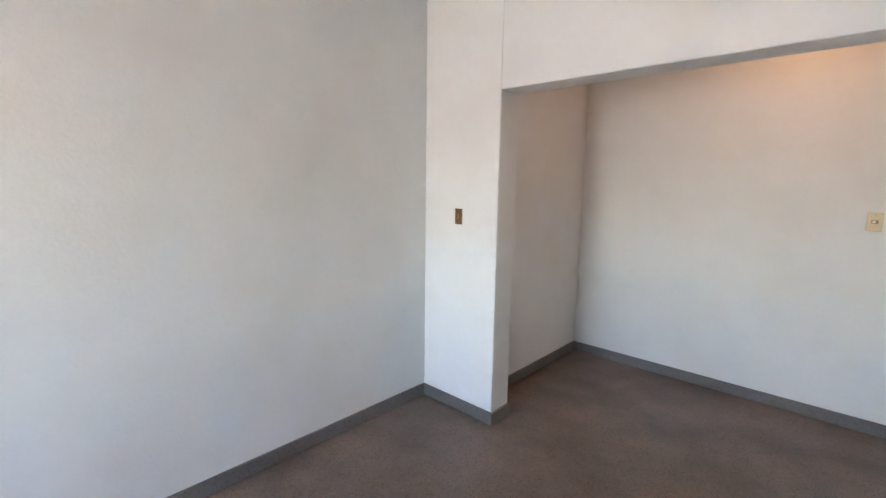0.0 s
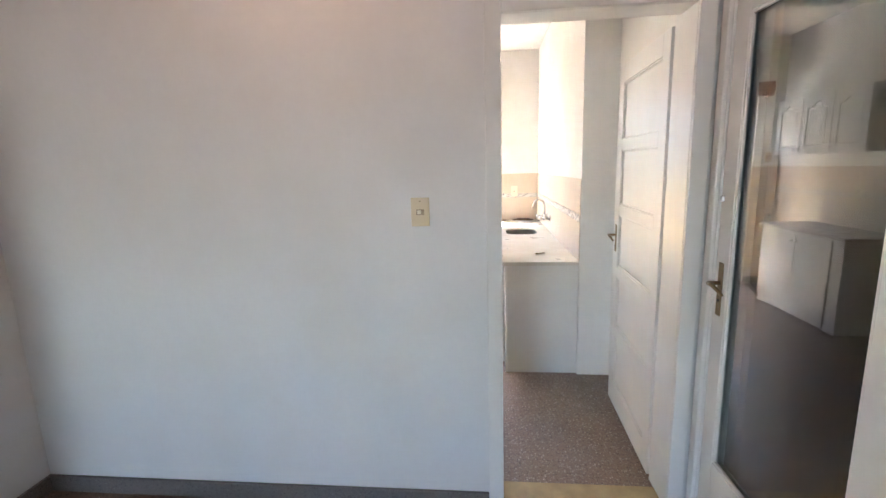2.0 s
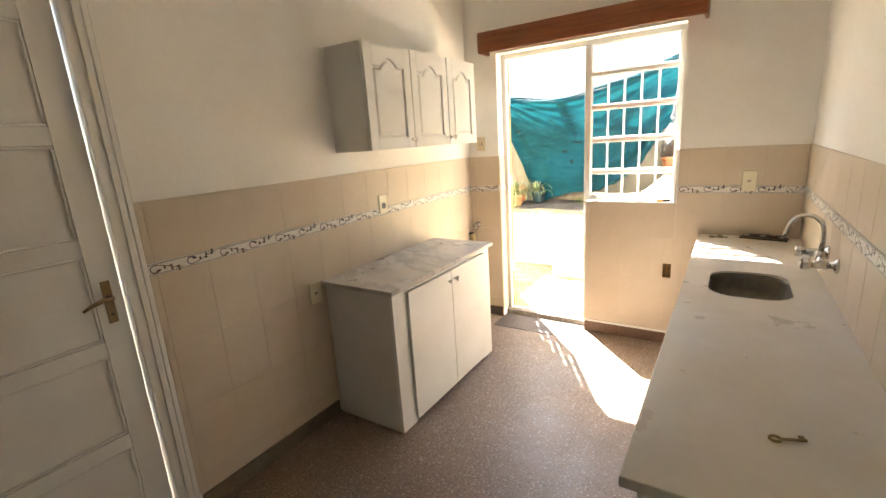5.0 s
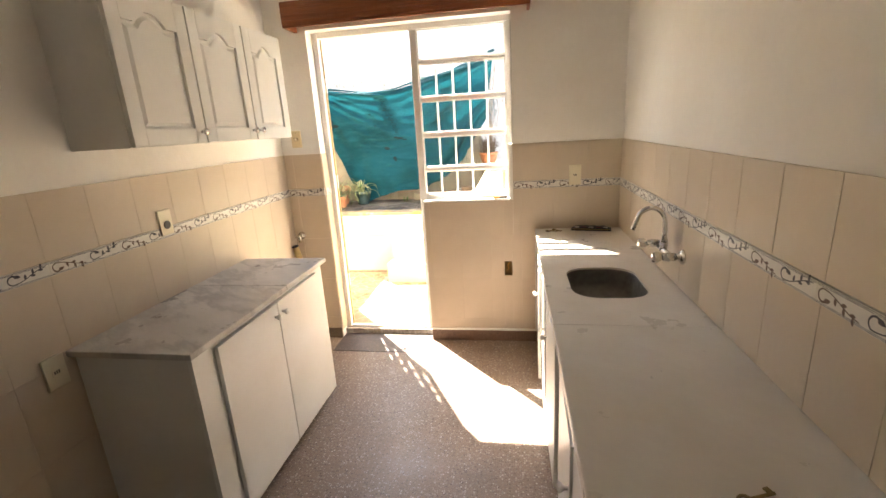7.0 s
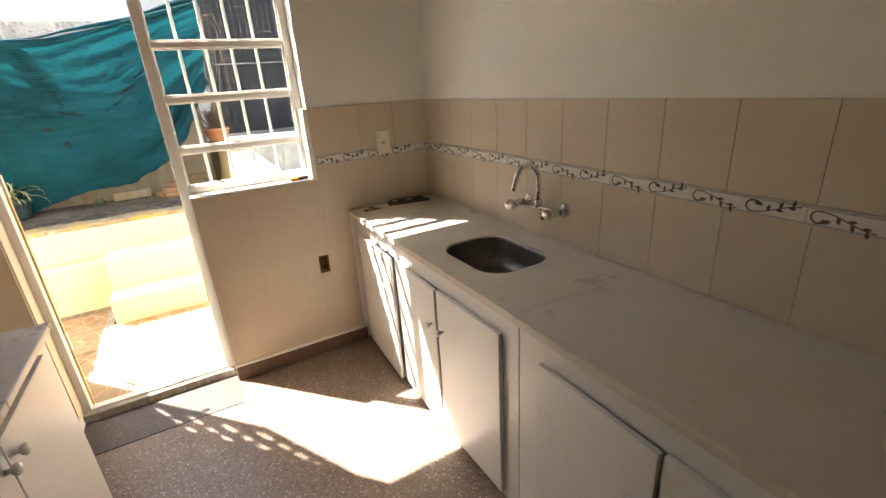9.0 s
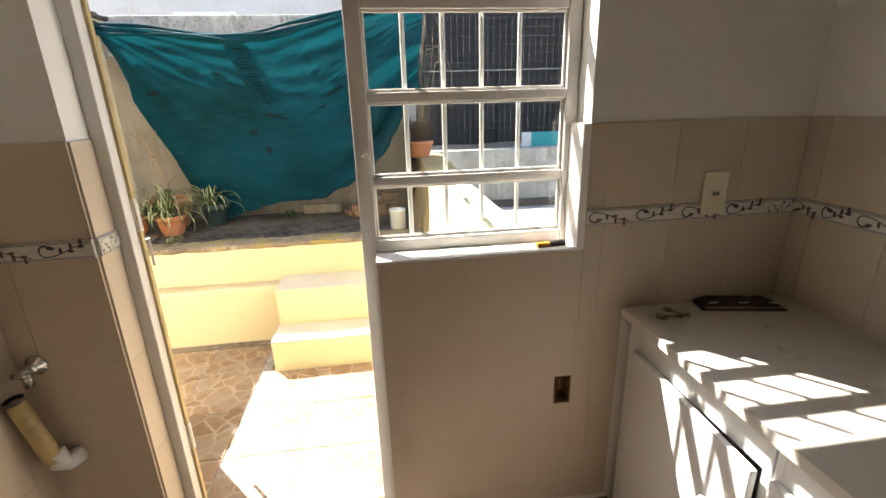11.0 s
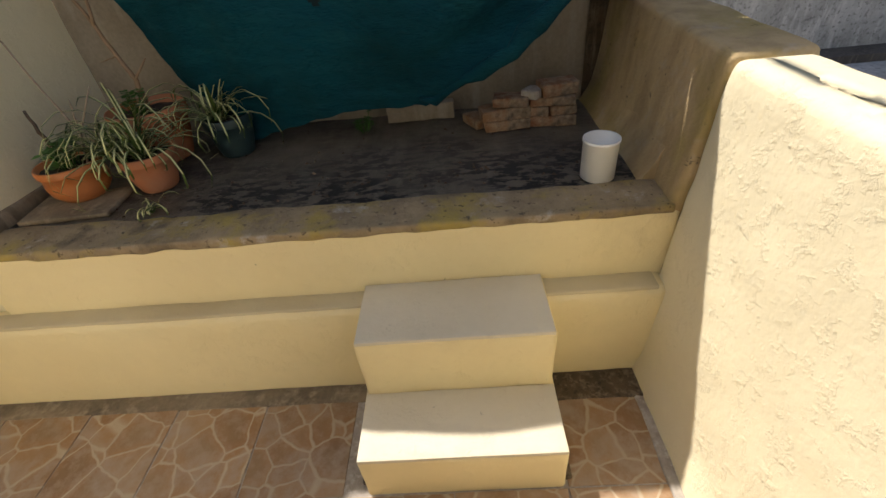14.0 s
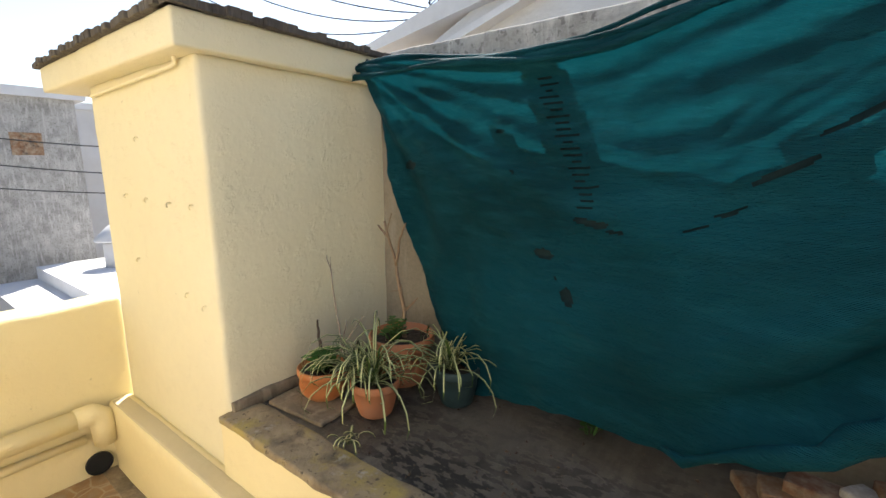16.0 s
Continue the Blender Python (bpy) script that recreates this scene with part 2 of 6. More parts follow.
t = Tree("flagstone_tile", 0.45)
shift = t.node("ShaderNodeVectorMath", operation="MULTIPLY_ADD")
info = t.node("ShaderNodeObjectInfo")
t.link(info.outputs["Random"], shift.inputs[0])
shift.inputs[1].default_value = (40.0, 23.0, 0.0)
t.link(t.coord, shift.inputs[2])
wobble = t.node("ShaderNodeVectorMath", operation="MULTIPLY_ADD")
wn2 = t.node("ShaderNodeTexNoise")
wn2.inputs["Scale"].default_value = 14
t.link(shift.outputs[0], wn2.inputs["Vector"])
t.link(wn2.outputs["Color"], wobble.inputs[0])
wobble.inputs[1].default_value = (0.03, 0.03, 0.0)
t.link(shift.outputs[0], wobble.inputs[2])
edge = t.voronoi(8.6, "DISTANCE_TO_EDGE", "Distance", wobble.outputs[0])
vein = t.ramp(edge, (0.014, 1.0), (0.042, 0.0))
stone = t.voronoi(8.6, "F1", "Color", wobble.outputs[0])
sep = t.node("ShaderNodeSeparateColor")
t.link(stone, sep.inputs[0])
body = t.ramp(sep.outputs[0], (0.0, (0.25, 0.145, 0.066)), (0.5, (0.30, 0.182, 0.088)), (1.0, (0.34, 0.225, 0.120)))
halo = t.ramp(edge, (0.06, (1.15, 1.0, 0.85)), (0.30, (0.92, 0.9, 0.9)))
body = t.mix(0.8, body, halo, "MULTIPLY")
body = t.mix(t.ramp(t.noise(20, 6), (0.45, 0.0), (0.8, 0.6)), body, (0.42, 0.30, 0.22))
body = t.mix(t.ramp(t.noise(5, 8, 0.72), (0.44, 0.0), (0.66, 0.60)), body, (0.42, 0.33, 0.235))
face = t.mix(vein, body, (0.47, 0.375, 0.255))
face = t.mix(t.ramp(t.noise(5, 7, 0.65), (0.52, 0.0), (0.75, 0.55)), face, (0.33, 0.27, 0.23))
t.colour(t.mix(1.0, face, t.ramp(info.outputs["Random"], (0.0, 0.85), (1.0, 1.1)), "MULTIPLY"))
dust = t.ramp(t.noise(2.6, 8, 0.7, coord=t.node("ShaderNodeNewGeometry").outputs["Position"]), (0.45, 0.0), (0.70, 0.5))
t.colour(t.mix(dust, t.bsdf.inputs["Base Color"].links[0].from_socket, (0.36, 0.285, 0.205)))
t.bump(vein, 0.0006).bump(t.noise(70, 4), 0.0008)
MATS["flagstone_tile"] = t.mat


def marble(name, ground, vein_col, stain_col, amount, scratch=0.0):
    """Soft drifting veins and clouds, broad stains, and short dark scuffs."""
    t = Tree(name, 0.28)
    turn = t.node("ShaderNodeMapping")
    turn.inputs["Rotation"].default_value = (0, 0, 0.6)
    t.link(t.coord, turn.inputs[0])
    line = t.noise(2.0, 7, 0.58, (1.0, 2.6, 1.0), turn.outputs[0])
    vein = t.ramp(line, (0.43, 0.0), (0.495, amount), (0.515, amount * 0.8), (0.60, 0.0))
    cloud = t.ramp(t.noise(4.5, 6, 0.55, (1.0, 1.8, 1.0), turn.outputs[0]), (0.42, 0.0), (0.75, amount))
    base = t.mix(cloud, ground, tuple((a + b) / 2 for a, b in zip(ground, vein_col)))
    base = t.mix(vein, base, vein_col)
    base = t.mix(t.ramp(t.noise(1.9, 6, 0.6), (0.40, 0.0), (0.75, 0.7)), base, stain_col)
    if scratch:
        marks = t.ramp(t.noise(34, 3, 0.5, (1.0, 0.45, 1.0)), (0.70, 0.0), (0.78, 1.0))
        patch = t.ramp(t.noise(2.7, 3), (0.50, 0.0), (0.62, scratch))
        base = t.mix(t.mix(1.0, marks, patch, "MULTIPLY"), base, tuple(c * 0.4 for c in vein_col))
    t.colour(base)
    t.rough(t.ramp(t.noise(6, 5), (0.3, 0.24), (0.7, 0.46)))
    t.bump(t.noise(30, 4), 0.0003)
    MATS[name] = t.mat


marble("grey_marble", (0.62, 0.60, 0.57), (0.27, 0.265, 0.26), (0.52, 0.475, 0.41), 0.65, 0.4)
marble("cream_marble", (0.70, 0.665, 0.60), (0.62, 0.585, 0.53), (0.58, 0.50, 0.385), 0.30, 0.8)

t = Tree("pelmet_wood", 0.35)
g = t.noise(6, 7, 0.6, (0.6, 9.0, 14.0))
t.colour(t.ramp(g, (0.25, (0.16, 0.045, 0.018)), (0.55, (0.25, 0.08, 0.03)), (0.8, (0.33, 0.12, 0.05))))
t.bump(g, 0.0006)
MATS["pelmet_wood"] = t.mat


def metal(name, col, rough):
    t = Tree(name, rough, 1.0)
    t.colour(t.mix(t.ramp(t.noise(30, 4), (0.4, 0.0), (0.75, 0.6)), col, tuple(c * 0.6 for c in col)))
    t.rough(t.ramp(t.noise(40, 4), (0.3, rough * 0.7), (0.7, rough * 1.4)))
    MATS[name] = t.mat


metal("steel", (0.36, 0.35, 0.34), 0.33)
metal("sink_steel", (0.17, 0.16, 0.15), 0.40)
metal("chrome", (0.72, 0.71, 0.69), 0.14)
metal("bronze", (0.30, 0.22, 0.13), 0.38)
metal("old_brass", (0.32, 0.25, 0.12), 0.5)

t = Tree("pane_glass", 0.02)
clear = t.node("ShaderNodeBsdfTransparent")
clear.inputs[0].default_value = (0.93, 0.95, 0.94, 1)
gloss = t.node("ShaderNodeBsdfGlossy")
gloss.inputs["Roughness"].default_value = 0.01
face = t.node("ShaderNodeLayerWeight")
sheen = t.ramp(face.outputs["Facing"], (0.0, 0.04), (0.55, 0.07), (0.8, 0.17), (1.0, 0.7))
both = t.node("ShaderNodeMixShader")
t.link(sheen, both.inputs[0])
t.link(clear.outputs[0], both.inputs[1])
t.link(gloss.outputs[0], both.inputs[2])
t.link(both.outputs[0], t.tree.nodes["Material Output"].inputs[0])
MATS["pane_glass"] = t.mat

t = Tree("door_glass", 0.02)
clear = t.node("ShaderNodeBsdfTransparent")
clear.inputs[0].default_value = (0.45, 0.47, 0.46, 1)
gloss = t.node("ShaderNodeBsdfGlossy")
gloss.inputs["Roughness"].default_value = 0.012
face = t.node("ShaderNodeLayerWeight")
sheen = t.ramp(face.outputs["Facing"], (0.0, 0.06), (0.45, 0.13), (0.75, 0.28), (1.0, 0.8))
both = t.node("ShaderNodeMixShader")
t.link(sheen, both.inputs[0])
t.link(clear.outputs[0], both.inputs[1])
t.link(gloss.outputs[0], both.inputs[2])
t.link(both.outputs[0], t.tree.nodes["Material Output"].inputs[0])
MATS["door_glass"] = t.mat

t = Tree("shade_net", 0.8, 0.0, 0.15)
weave = t.node("ShaderNodeTexWave", wave_type="BANDS", bands_direction="Z")
weave.inputs["Scale"].default_value, weave.inputs["Distortion"].default_value = 95, 2.5
t.link(t.coord, weave.inputs["Vector"])
tone = t.mix(t.ramp(t.noise(2.2, 6), (0.35, 0.0), (0.7, 1.0)), (0.002, 0.079, 0.110), (0.001, 0.043, 0.053))
tone = t.mix(t.ramp(weave.outputs["Fac"], (0.2, 0.0), (0.9, 0.35)), tone, (0.001, 0.019, 0.025))
fade = t.ramp(t.noise(6, 7, 0.7, (0.5, 1, 3)), (0.50, 0.0), (0.74, 0.5))
tone = t.mix(fade, tone, (0.012, 0.125, 0.155))
tone = t.mix(t.ramp(t.noise(4, 8, 0.68, (0.8, 1, 1.6)), (0.54, 0.0), (0.72, 0.6)), tone, (0.001, 0.026, 0.032))
t.colour(t.mix(t.ramp(t.noise(17, 6, 0.7), (0.72, 0.0), (0.78, 0.5)), tone, (0.14, 0.25, 0.25)))
t.bump(weave.outputs["Fac"], 0.002).bump(t.noise(30, 5), 0.004).bump(t.noise(7, 6, 0.6, (0.5, 1, 2.2)), 0.03)
trans = t.node("ShaderNodeBsdfTranslucent")
trans.inputs[0].default_value = (0.001, 0.16, 0.215, 1)
mixs = t.node("ShaderNodeMixShader")
mixs.inputs[0].default_value = 0.105
t.link(t.bsdf.outputs[0], mixs.inputs[1])
t.link(trans.outputs[0], mixs.inputs[2])
t.link(mixs.outputs[0], t.tree.nodes["Material Output"].inputs[0])
MATS["shade_net"] = t.mat

t = Tree("terracotta", 0.7)
t.colour(t.mix(t.ramp(t.noise(9, 6, 0.6), (0.42, 0.0), (0.75, 0.7)), (0.46, 0.17, 0.075), (0.36, 0.20, 0.13)))
t.bump(t.noise(60, 4), 0.001)
MATS["terracotta"] = t.mat
t = Tree("glazed_clay", 0.34)
t.colour(t.mix(t.ramp(t.noise(8, 6, 0.6), (0.42, 0.0), (0.75, 0.6)), (0.50, 0.17, 0.05), (0.38, 0.15, 0.07)))
t.bump(t.noise(40, 4), 0.0008)
MATS["glazed_clay"] = t.mat
t = Tree("clay_brick", 0.85)
t.colour(t.mix(t.ramp(t.noise(14, 7, 0.65), (0.40, 0.0), (0.62, 1.0)), t.mix(t.random(), (0.20, 0.082, 0.038), (0.28, 0.155, 0.078)), (0.37, 0.29, 0.205)))
t.colour(t.mix(t.ramp(t.noise(9, 6, 0.65), (0.52, 0.0), (0.66, 0.8)), t.bsdf.inputs["Base Color"].links[0].from_socket, (0.055, 0.040, 0.030)))
t.bump(t.noise(35, 7, 0.7), 0.006)
MATS["clay_brick"] = t.mat
t = Tree("soil", 0.95)
t.colour(t.ramp(t.noise(40, 6), (0.3, (0.02, 0.014, 0.01)), (0.7, (0.07, 0.05, 0.035))))
t.bump(t.noise(50, 6), 0.01)
MATS["soil"] = t.mat


def plain(name, col, rough=0.6, var=0.25, scale=30):
    t = Tree(name, rough)
    t.colour(t.mix(t.ramp(t.noise(scale, 5), (0.35, 0.0), (0.7, 1.0)), col, tuple(c * (1 - var) for c in col)))
    t.bump(t.noise(scale * 2, 4), 0.0005)
    MATS[name] = t.mat


# dark teal that stands for the shade seen through the net's tears
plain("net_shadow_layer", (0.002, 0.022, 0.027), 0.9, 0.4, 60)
plain("black_pot", (0.022, 0.048, 0.052), 0.45)
plain("dry_twig", (0.30, 0.20, 0.12), 0.8)
plain("dead_leaf", (0.115, 0.075, 0.048), 0.85, 0.5, 25)
plain("dry_stalk", (0.33, 0.25, 0.18), 0.8)
plain("dark_net", (0.012, 0.013, 0.016), 0.8)
plain("turquoise", (0.02, 0.42, 0.45), 0.5)
plain("band_white", (0.70, 0.67, 0.62), 0.35, 0.1)
plain("band_dark", (0.06, 0.055, 0.075), 0.4)
plain("band_brown", (0.13, 0.075, 0.055), 0.4)
plain("pipe_pvc", (0.62, 0.47, 0.22), 0.5, 0.35, 12)
plain("cable_black", (0.01, 0.01, 0.01), 0.6)
plain("pouch_dark", (0.03, 0.02, 0.025), 0.5)
plain("pouch_red", (0.16, 0.02, 0.025), 0.5)
plain("clear_orange", (0.75, 0.30, 0.02), 0.45)
plain("leaf_green", (0.09, 0.15, 0.03), 0.5, 0.35, 20)
plain("leaf_cream", (0.55, 0.55, 0.27), 0.5, 0.2, 20)
plain("herb_green", (0.05, 0.16, 0.02), 0.5, 0.35, 20)
plain("box_inside", (0.24, 0.14, 0.05), 0.9, 0.4, 60)
plain("rust_hole", (0.20, 0.09, 0.03), 0.9, 0.5, 60)
plain("threshold_stone", (0.48, 0.36, 0.18), 0.5, 0.25, 12)
plain("roof_white", (0.70, 0.70, 0.71), 0.8, 0.12, 3)


# ---- building helpers ----
def box(bm, x0, x1, y0, y1, z0, z1, bevel=0.0):
    vs = [bm.verts.new(p) for p in ((x0, y0, z0), (x1, y0, z0), (x1, y1, z0), (x0, y1, z0), (x0, y0, z1), (x1, y0, z1), (x1, y1, z1), (x0, y1, z1))]
    fs = [bm.faces.new([vs[i] for i in f]) for f in ((0, 3, 2, 1), (4, 5, 6, 7), (0, 1, 5, 4), (1, 2, 6, 5), (2, 3, 7, 6), (3, 0, 4, 7))]
    if bevel > 0:
        edges = list({e for f in fs for e in f.edges})
        bmesh.ops.bevel(bm, geom=edges, offset=bevel, segments=2, affect="EDGES", profile=0.5)
    return bm


def boxes(*specs, bevel=0.0):
    bm = bmesh.new()
    for s in specs:
        box(bm, *s, bevel=bevel)
    return bm


def lathe(profile, segs=24, centre=(0, 0)):
    """A turned mesh about z from (radius, height) pairs."""
    bm = bmesh.new()
    rings = []
    for r, z in profile:
        rings.append([bm.verts.new((centre[0] + max(r, 1e-4) * math.cos(2 * math.pi * i / segs), centre[1] + max(r, 1e-4) * math.sin(2 * math.pi * i / segs), z)) for i in range(segs)])
    for a, b in zip(rings, rings[1:]):
        for i in range(segs):
            bm.faces.new((a[i], a[(i + 1) % segs], b[(i + 1) % segs], b[i]))
    bm.faces.new(rings[0][::-1])
    bm.faces.new(rings[-1])
    return bm


def tube(bm, points, radius, segs=8):
    """A round bar along points; radius may be one number or one for each point."""
    pts = [Vector(p) for p in points]
    radii = radius if isinstance(radius, (list, tuple)) else [radius] * len(pts)
    rings, side = [], None
    for i, p in enumerate(pts):
        way = (pts[min(i + 1, len(pts) - 1)] - pts[max(i - 1, 0)]).normalized()
        if side is None:
            side = way.orthogonal().normalized()
        side = (side - way * side.dot(way)).normalized()
        up = way.cross(side)
        rings.append([bm.verts.new(p + radii[i] * (math.cos(a) * side + math.sin(a) * up)) for a in (2 * math.pi * k / segs for k in range(segs))])
    for a, b in zip(rings, rings[1:]):
        for k in range(segs):
            bm.faces.new((a[k], a[(k + 1) % segs], b[(k + 1) % segs], b[k]))
    bm.faces.new(rings[0][::-1])
    bm.faces.new(rings[-1])
    return bm


def prism(bm, outline, z0, z1):
    """A slab between two heights over a flat outline of (x, y), counterclockwise."""
    low = [bm.verts.new((x, y, z0)) for x, y in outline]
    high = [bm.verts.new((x, y, z1)) for x, y in outline]
    bm.faces.new(low[::-1])
    bm.faces.new(high)
    n = len(outline)
    for i in range(n):
        bm.faces.new((low[i], low[(i + 1) % n], high[(i + 1) % n], high[i]))
    return bm


def mesh_of(name, bm, material, smooth=False):
    bmesh.ops.recalc_face_normals(bm, faces=bm.faces)
    me = bpy.data.meshes.new(name)
    bm.to_mesh(me)
    bm.free()
    me.materials.append(MATS[material])
    if smooth:
        me.polygons.foreach_set("use_smooth", [True] * len(me.polygons))
        me.update()
    return me


def part(name, bm, material, parent=None, label="", smooth=False, m=None):
    ob = new(name, mesh_of(name, bm, material, smooth))
    if parent:
        ob.parent = parent
    if m is not None:
        ob.matrix_basis = m
    if label:
        ob["label"] = label
    return ob


def thing(name, label, category, m=None, group=""):
    ob = new(name)
    ob.empty_display_size = 0.05
    if m is not None:
        ob.matrix_basis = m
    return tagged(ob, label, category, group)


def structure(name, bm, material, label, category="wall", smooth=False):
    return tagged(part(name, bm, material, None, "", smooth), label, category, "", "structure")

# ---- the rooms ----
KX0, KX1, KY0, KY1, CEIL = -0.57, 1.837, 3.708, 7.595, 2.98
LX0, LX1, AX0, LY0 = -1.54, 2.06, -1.142, -3.4
ARCH_Y0, ARCH_Y1, ARCH_X, ARCH_Z = 1.858, 2.055, -0.885, 2.185
WALL_Y = 3.573
DOOR_L, DOOR_R, DOOR_T = 1.232, 1.968, 2.165
PFLOOR, PX1 = 0.05, 0.75

structure("floor", boxes((LX0 - 0.3, 3.5, LY0 - 0.3, WALL_Y, -0.15, -0.028)), "living_terrazzo", "dark worn brown terrazzo living room floor", "floor")
structure("floor_kitchen", boxes((KX0 - 0.35, 2.4, WALL_Y, 7.66, -0.15, 0.0)), "kitchen_terrazzo", "speckled pinkish brown terrazzo kitchen floor", "floor")
structure("floor_threshold", boxes((DOOR_L, DOOR_R, WALL_Y, KY0 + 0.01, 0.0, 0.004)), "threshold_stone", "yellowish stone threshold strip in the doorway", "floor")
structure("floor_mat_strip", boxes((-0.27, 0.47, 7.36, 7.655, 0.0, 0.004)), "doormat_terrazzo", "darker terrazzo strip before the patio door", "floor")
structure("ceiling", boxes((LX0 - 0.3, 3.5, LY0 - 0.3, KY0, CEIL, CEIL + 0.2)), "ceiling_paint", "plain white painted living room ceiling", "ceiling")
structure("ceiling_kitchen", boxes((KX0 - 0.35, 2.4, KY0, KY1 + 0.145, CEIL, CEIL + 0.2)), "ceiling_paint", "plain white painted kitchen ceiling", "ceiling")
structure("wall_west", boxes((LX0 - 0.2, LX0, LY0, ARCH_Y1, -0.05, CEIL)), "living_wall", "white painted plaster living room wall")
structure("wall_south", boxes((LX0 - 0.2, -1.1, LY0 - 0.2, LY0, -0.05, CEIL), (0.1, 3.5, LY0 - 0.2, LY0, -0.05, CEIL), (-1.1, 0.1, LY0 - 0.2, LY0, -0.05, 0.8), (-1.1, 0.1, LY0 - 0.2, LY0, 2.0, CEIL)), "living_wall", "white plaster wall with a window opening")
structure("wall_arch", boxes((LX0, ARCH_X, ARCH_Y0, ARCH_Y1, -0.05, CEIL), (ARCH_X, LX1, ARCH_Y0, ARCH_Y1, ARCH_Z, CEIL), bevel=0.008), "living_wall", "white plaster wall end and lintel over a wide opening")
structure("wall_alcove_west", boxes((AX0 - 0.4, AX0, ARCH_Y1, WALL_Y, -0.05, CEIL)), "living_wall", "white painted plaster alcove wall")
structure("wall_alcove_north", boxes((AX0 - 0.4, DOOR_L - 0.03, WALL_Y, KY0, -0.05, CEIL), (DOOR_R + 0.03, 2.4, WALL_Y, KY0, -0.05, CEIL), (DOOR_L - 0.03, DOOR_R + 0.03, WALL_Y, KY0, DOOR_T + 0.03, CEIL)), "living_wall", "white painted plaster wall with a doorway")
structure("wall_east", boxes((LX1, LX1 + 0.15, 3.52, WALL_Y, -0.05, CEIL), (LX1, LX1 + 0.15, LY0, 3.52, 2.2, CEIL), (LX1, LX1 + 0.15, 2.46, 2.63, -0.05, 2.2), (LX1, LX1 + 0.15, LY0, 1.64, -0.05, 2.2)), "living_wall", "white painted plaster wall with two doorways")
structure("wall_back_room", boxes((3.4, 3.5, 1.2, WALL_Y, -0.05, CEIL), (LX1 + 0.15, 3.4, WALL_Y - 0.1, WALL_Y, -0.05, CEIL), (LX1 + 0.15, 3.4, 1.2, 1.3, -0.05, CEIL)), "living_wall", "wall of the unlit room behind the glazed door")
structure("wall_kitchen_west", boxes((KX0 - 0.2, KX0, 4.80, KY1, 0, CEIL), (KX0 - 0.2, KX0, KY0, 4.80, 2.23, CEIL), (KX0 - 0.2, KX0, KY0, 3.96, 0, 2.23)), "white_wall", "white painted kitchen wall above beige tiles")
structure("wall_kitchen_east", boxes((KX1, KX1 + 0.25, 4.93, KY1, 0, CEIL), (2.07, 2.4, KY0, 4.93, 0, CEIL)), "white_wall", "white painted kitchen wall above beige tiles")
structure("wall_kitchen_north", boxes((-1.6, -0.275, KY1, KY1 + 0.145, 0, CEIL), (1.115, 2.4, KY1, KY1 + 0.145, 0, CEIL), (-0.275, 1.115, KY1, KY1 + 0.145, 2.30, CEIL), (0.47, 1.046, KY1, KY1 + 0.145, 0, 1.09), (1.104, 1.115, KY1, KY1 + 0.145, 0, 1.09), (1.046, 1.104, KY1, KY1 + 0.145, 0, 0.528), (1.046, 1.104, KY1, KY1 + 0.145, 0.636, 1.09)), "white_wall", "white painted kitchen wall around a door and window")
structure("wall_house_back", boxes((-3.2, -1.6, KY1, KY1 + 0.145, 0, CEIL)), "yellow_wall", "yellow outer wall of the house")
structure("roof_house", boxes((-3.2, 2.6, 7.3, 7.76, CEIL + 0.2, CEIL + 0.28)), "old_cement", "flat cement roof edge of the house", "roof")

sk = "baseboard"
structure("skirting_living", boxes((LX0, LX0 + 0.018, LY0, ARCH_Y0 - 0.018, -0.028, 0.060), (LX0, ARCH_X + 0.018, ARCH_Y0 - 0.018, ARCH_Y0, -0.028, 0.060), (ARCH_X, ARCH_X + 0.018, ARCH_Y0, ARCH_Y1 + 0.018, -0.028, 0.060), bevel=0.004), "grey_skirting", "dark grey stone skirting along the wall foot", sk)
structure("skirting_alcove", boxes((AX0, AX0 + 0.018, ARCH_Y1 + 0.018, WALL_Y - 0.018, -0.028, 0.060), (AX0, DOOR_L - 0.068, WALL_Y - 0.018, WALL_Y, -0.028, 0.060), (AX0, ARCH_X, ARCH_Y1, ARCH_Y1 + 0.018, -0.028, 0.060), bevel=0.004), "grey_skirting", "dark grey stone skirting round the alcove", sk)
structure("skirting_kitchen_west", boxes((KX0, KX0 + 0.016, 4.84, 5.74, 0, 0.085), (KX0, KX0 + 0.016, 6.91, KY1 - 0.016, 0, 0.085), (KX0, -0.275, KY1 - 0.016, KY1, 0, 0.085), bevel=0.003), "olive_skirting", "olive grey terrazzo skirting along the tiled wall", sk)
structure("skirting_kitchen_north", boxes((0.475, 1.28, KY1 - 0.018, KY1, 0, 0.085), bevel=0.003), "brown_skirting", "reddish brown terrazzo skirting under the window", sk)
structure("skirting_caulk", boxes((0.475, 1.28, KY1 - 0.014, KY1, 0.085, 0.10)), "white_wall", "white paint line above the brown skirting", sk)


def casing(name, specs, label):
    return structure(name, boxes(*specs, bevel=0.004), "white_enamel", label, "trim")


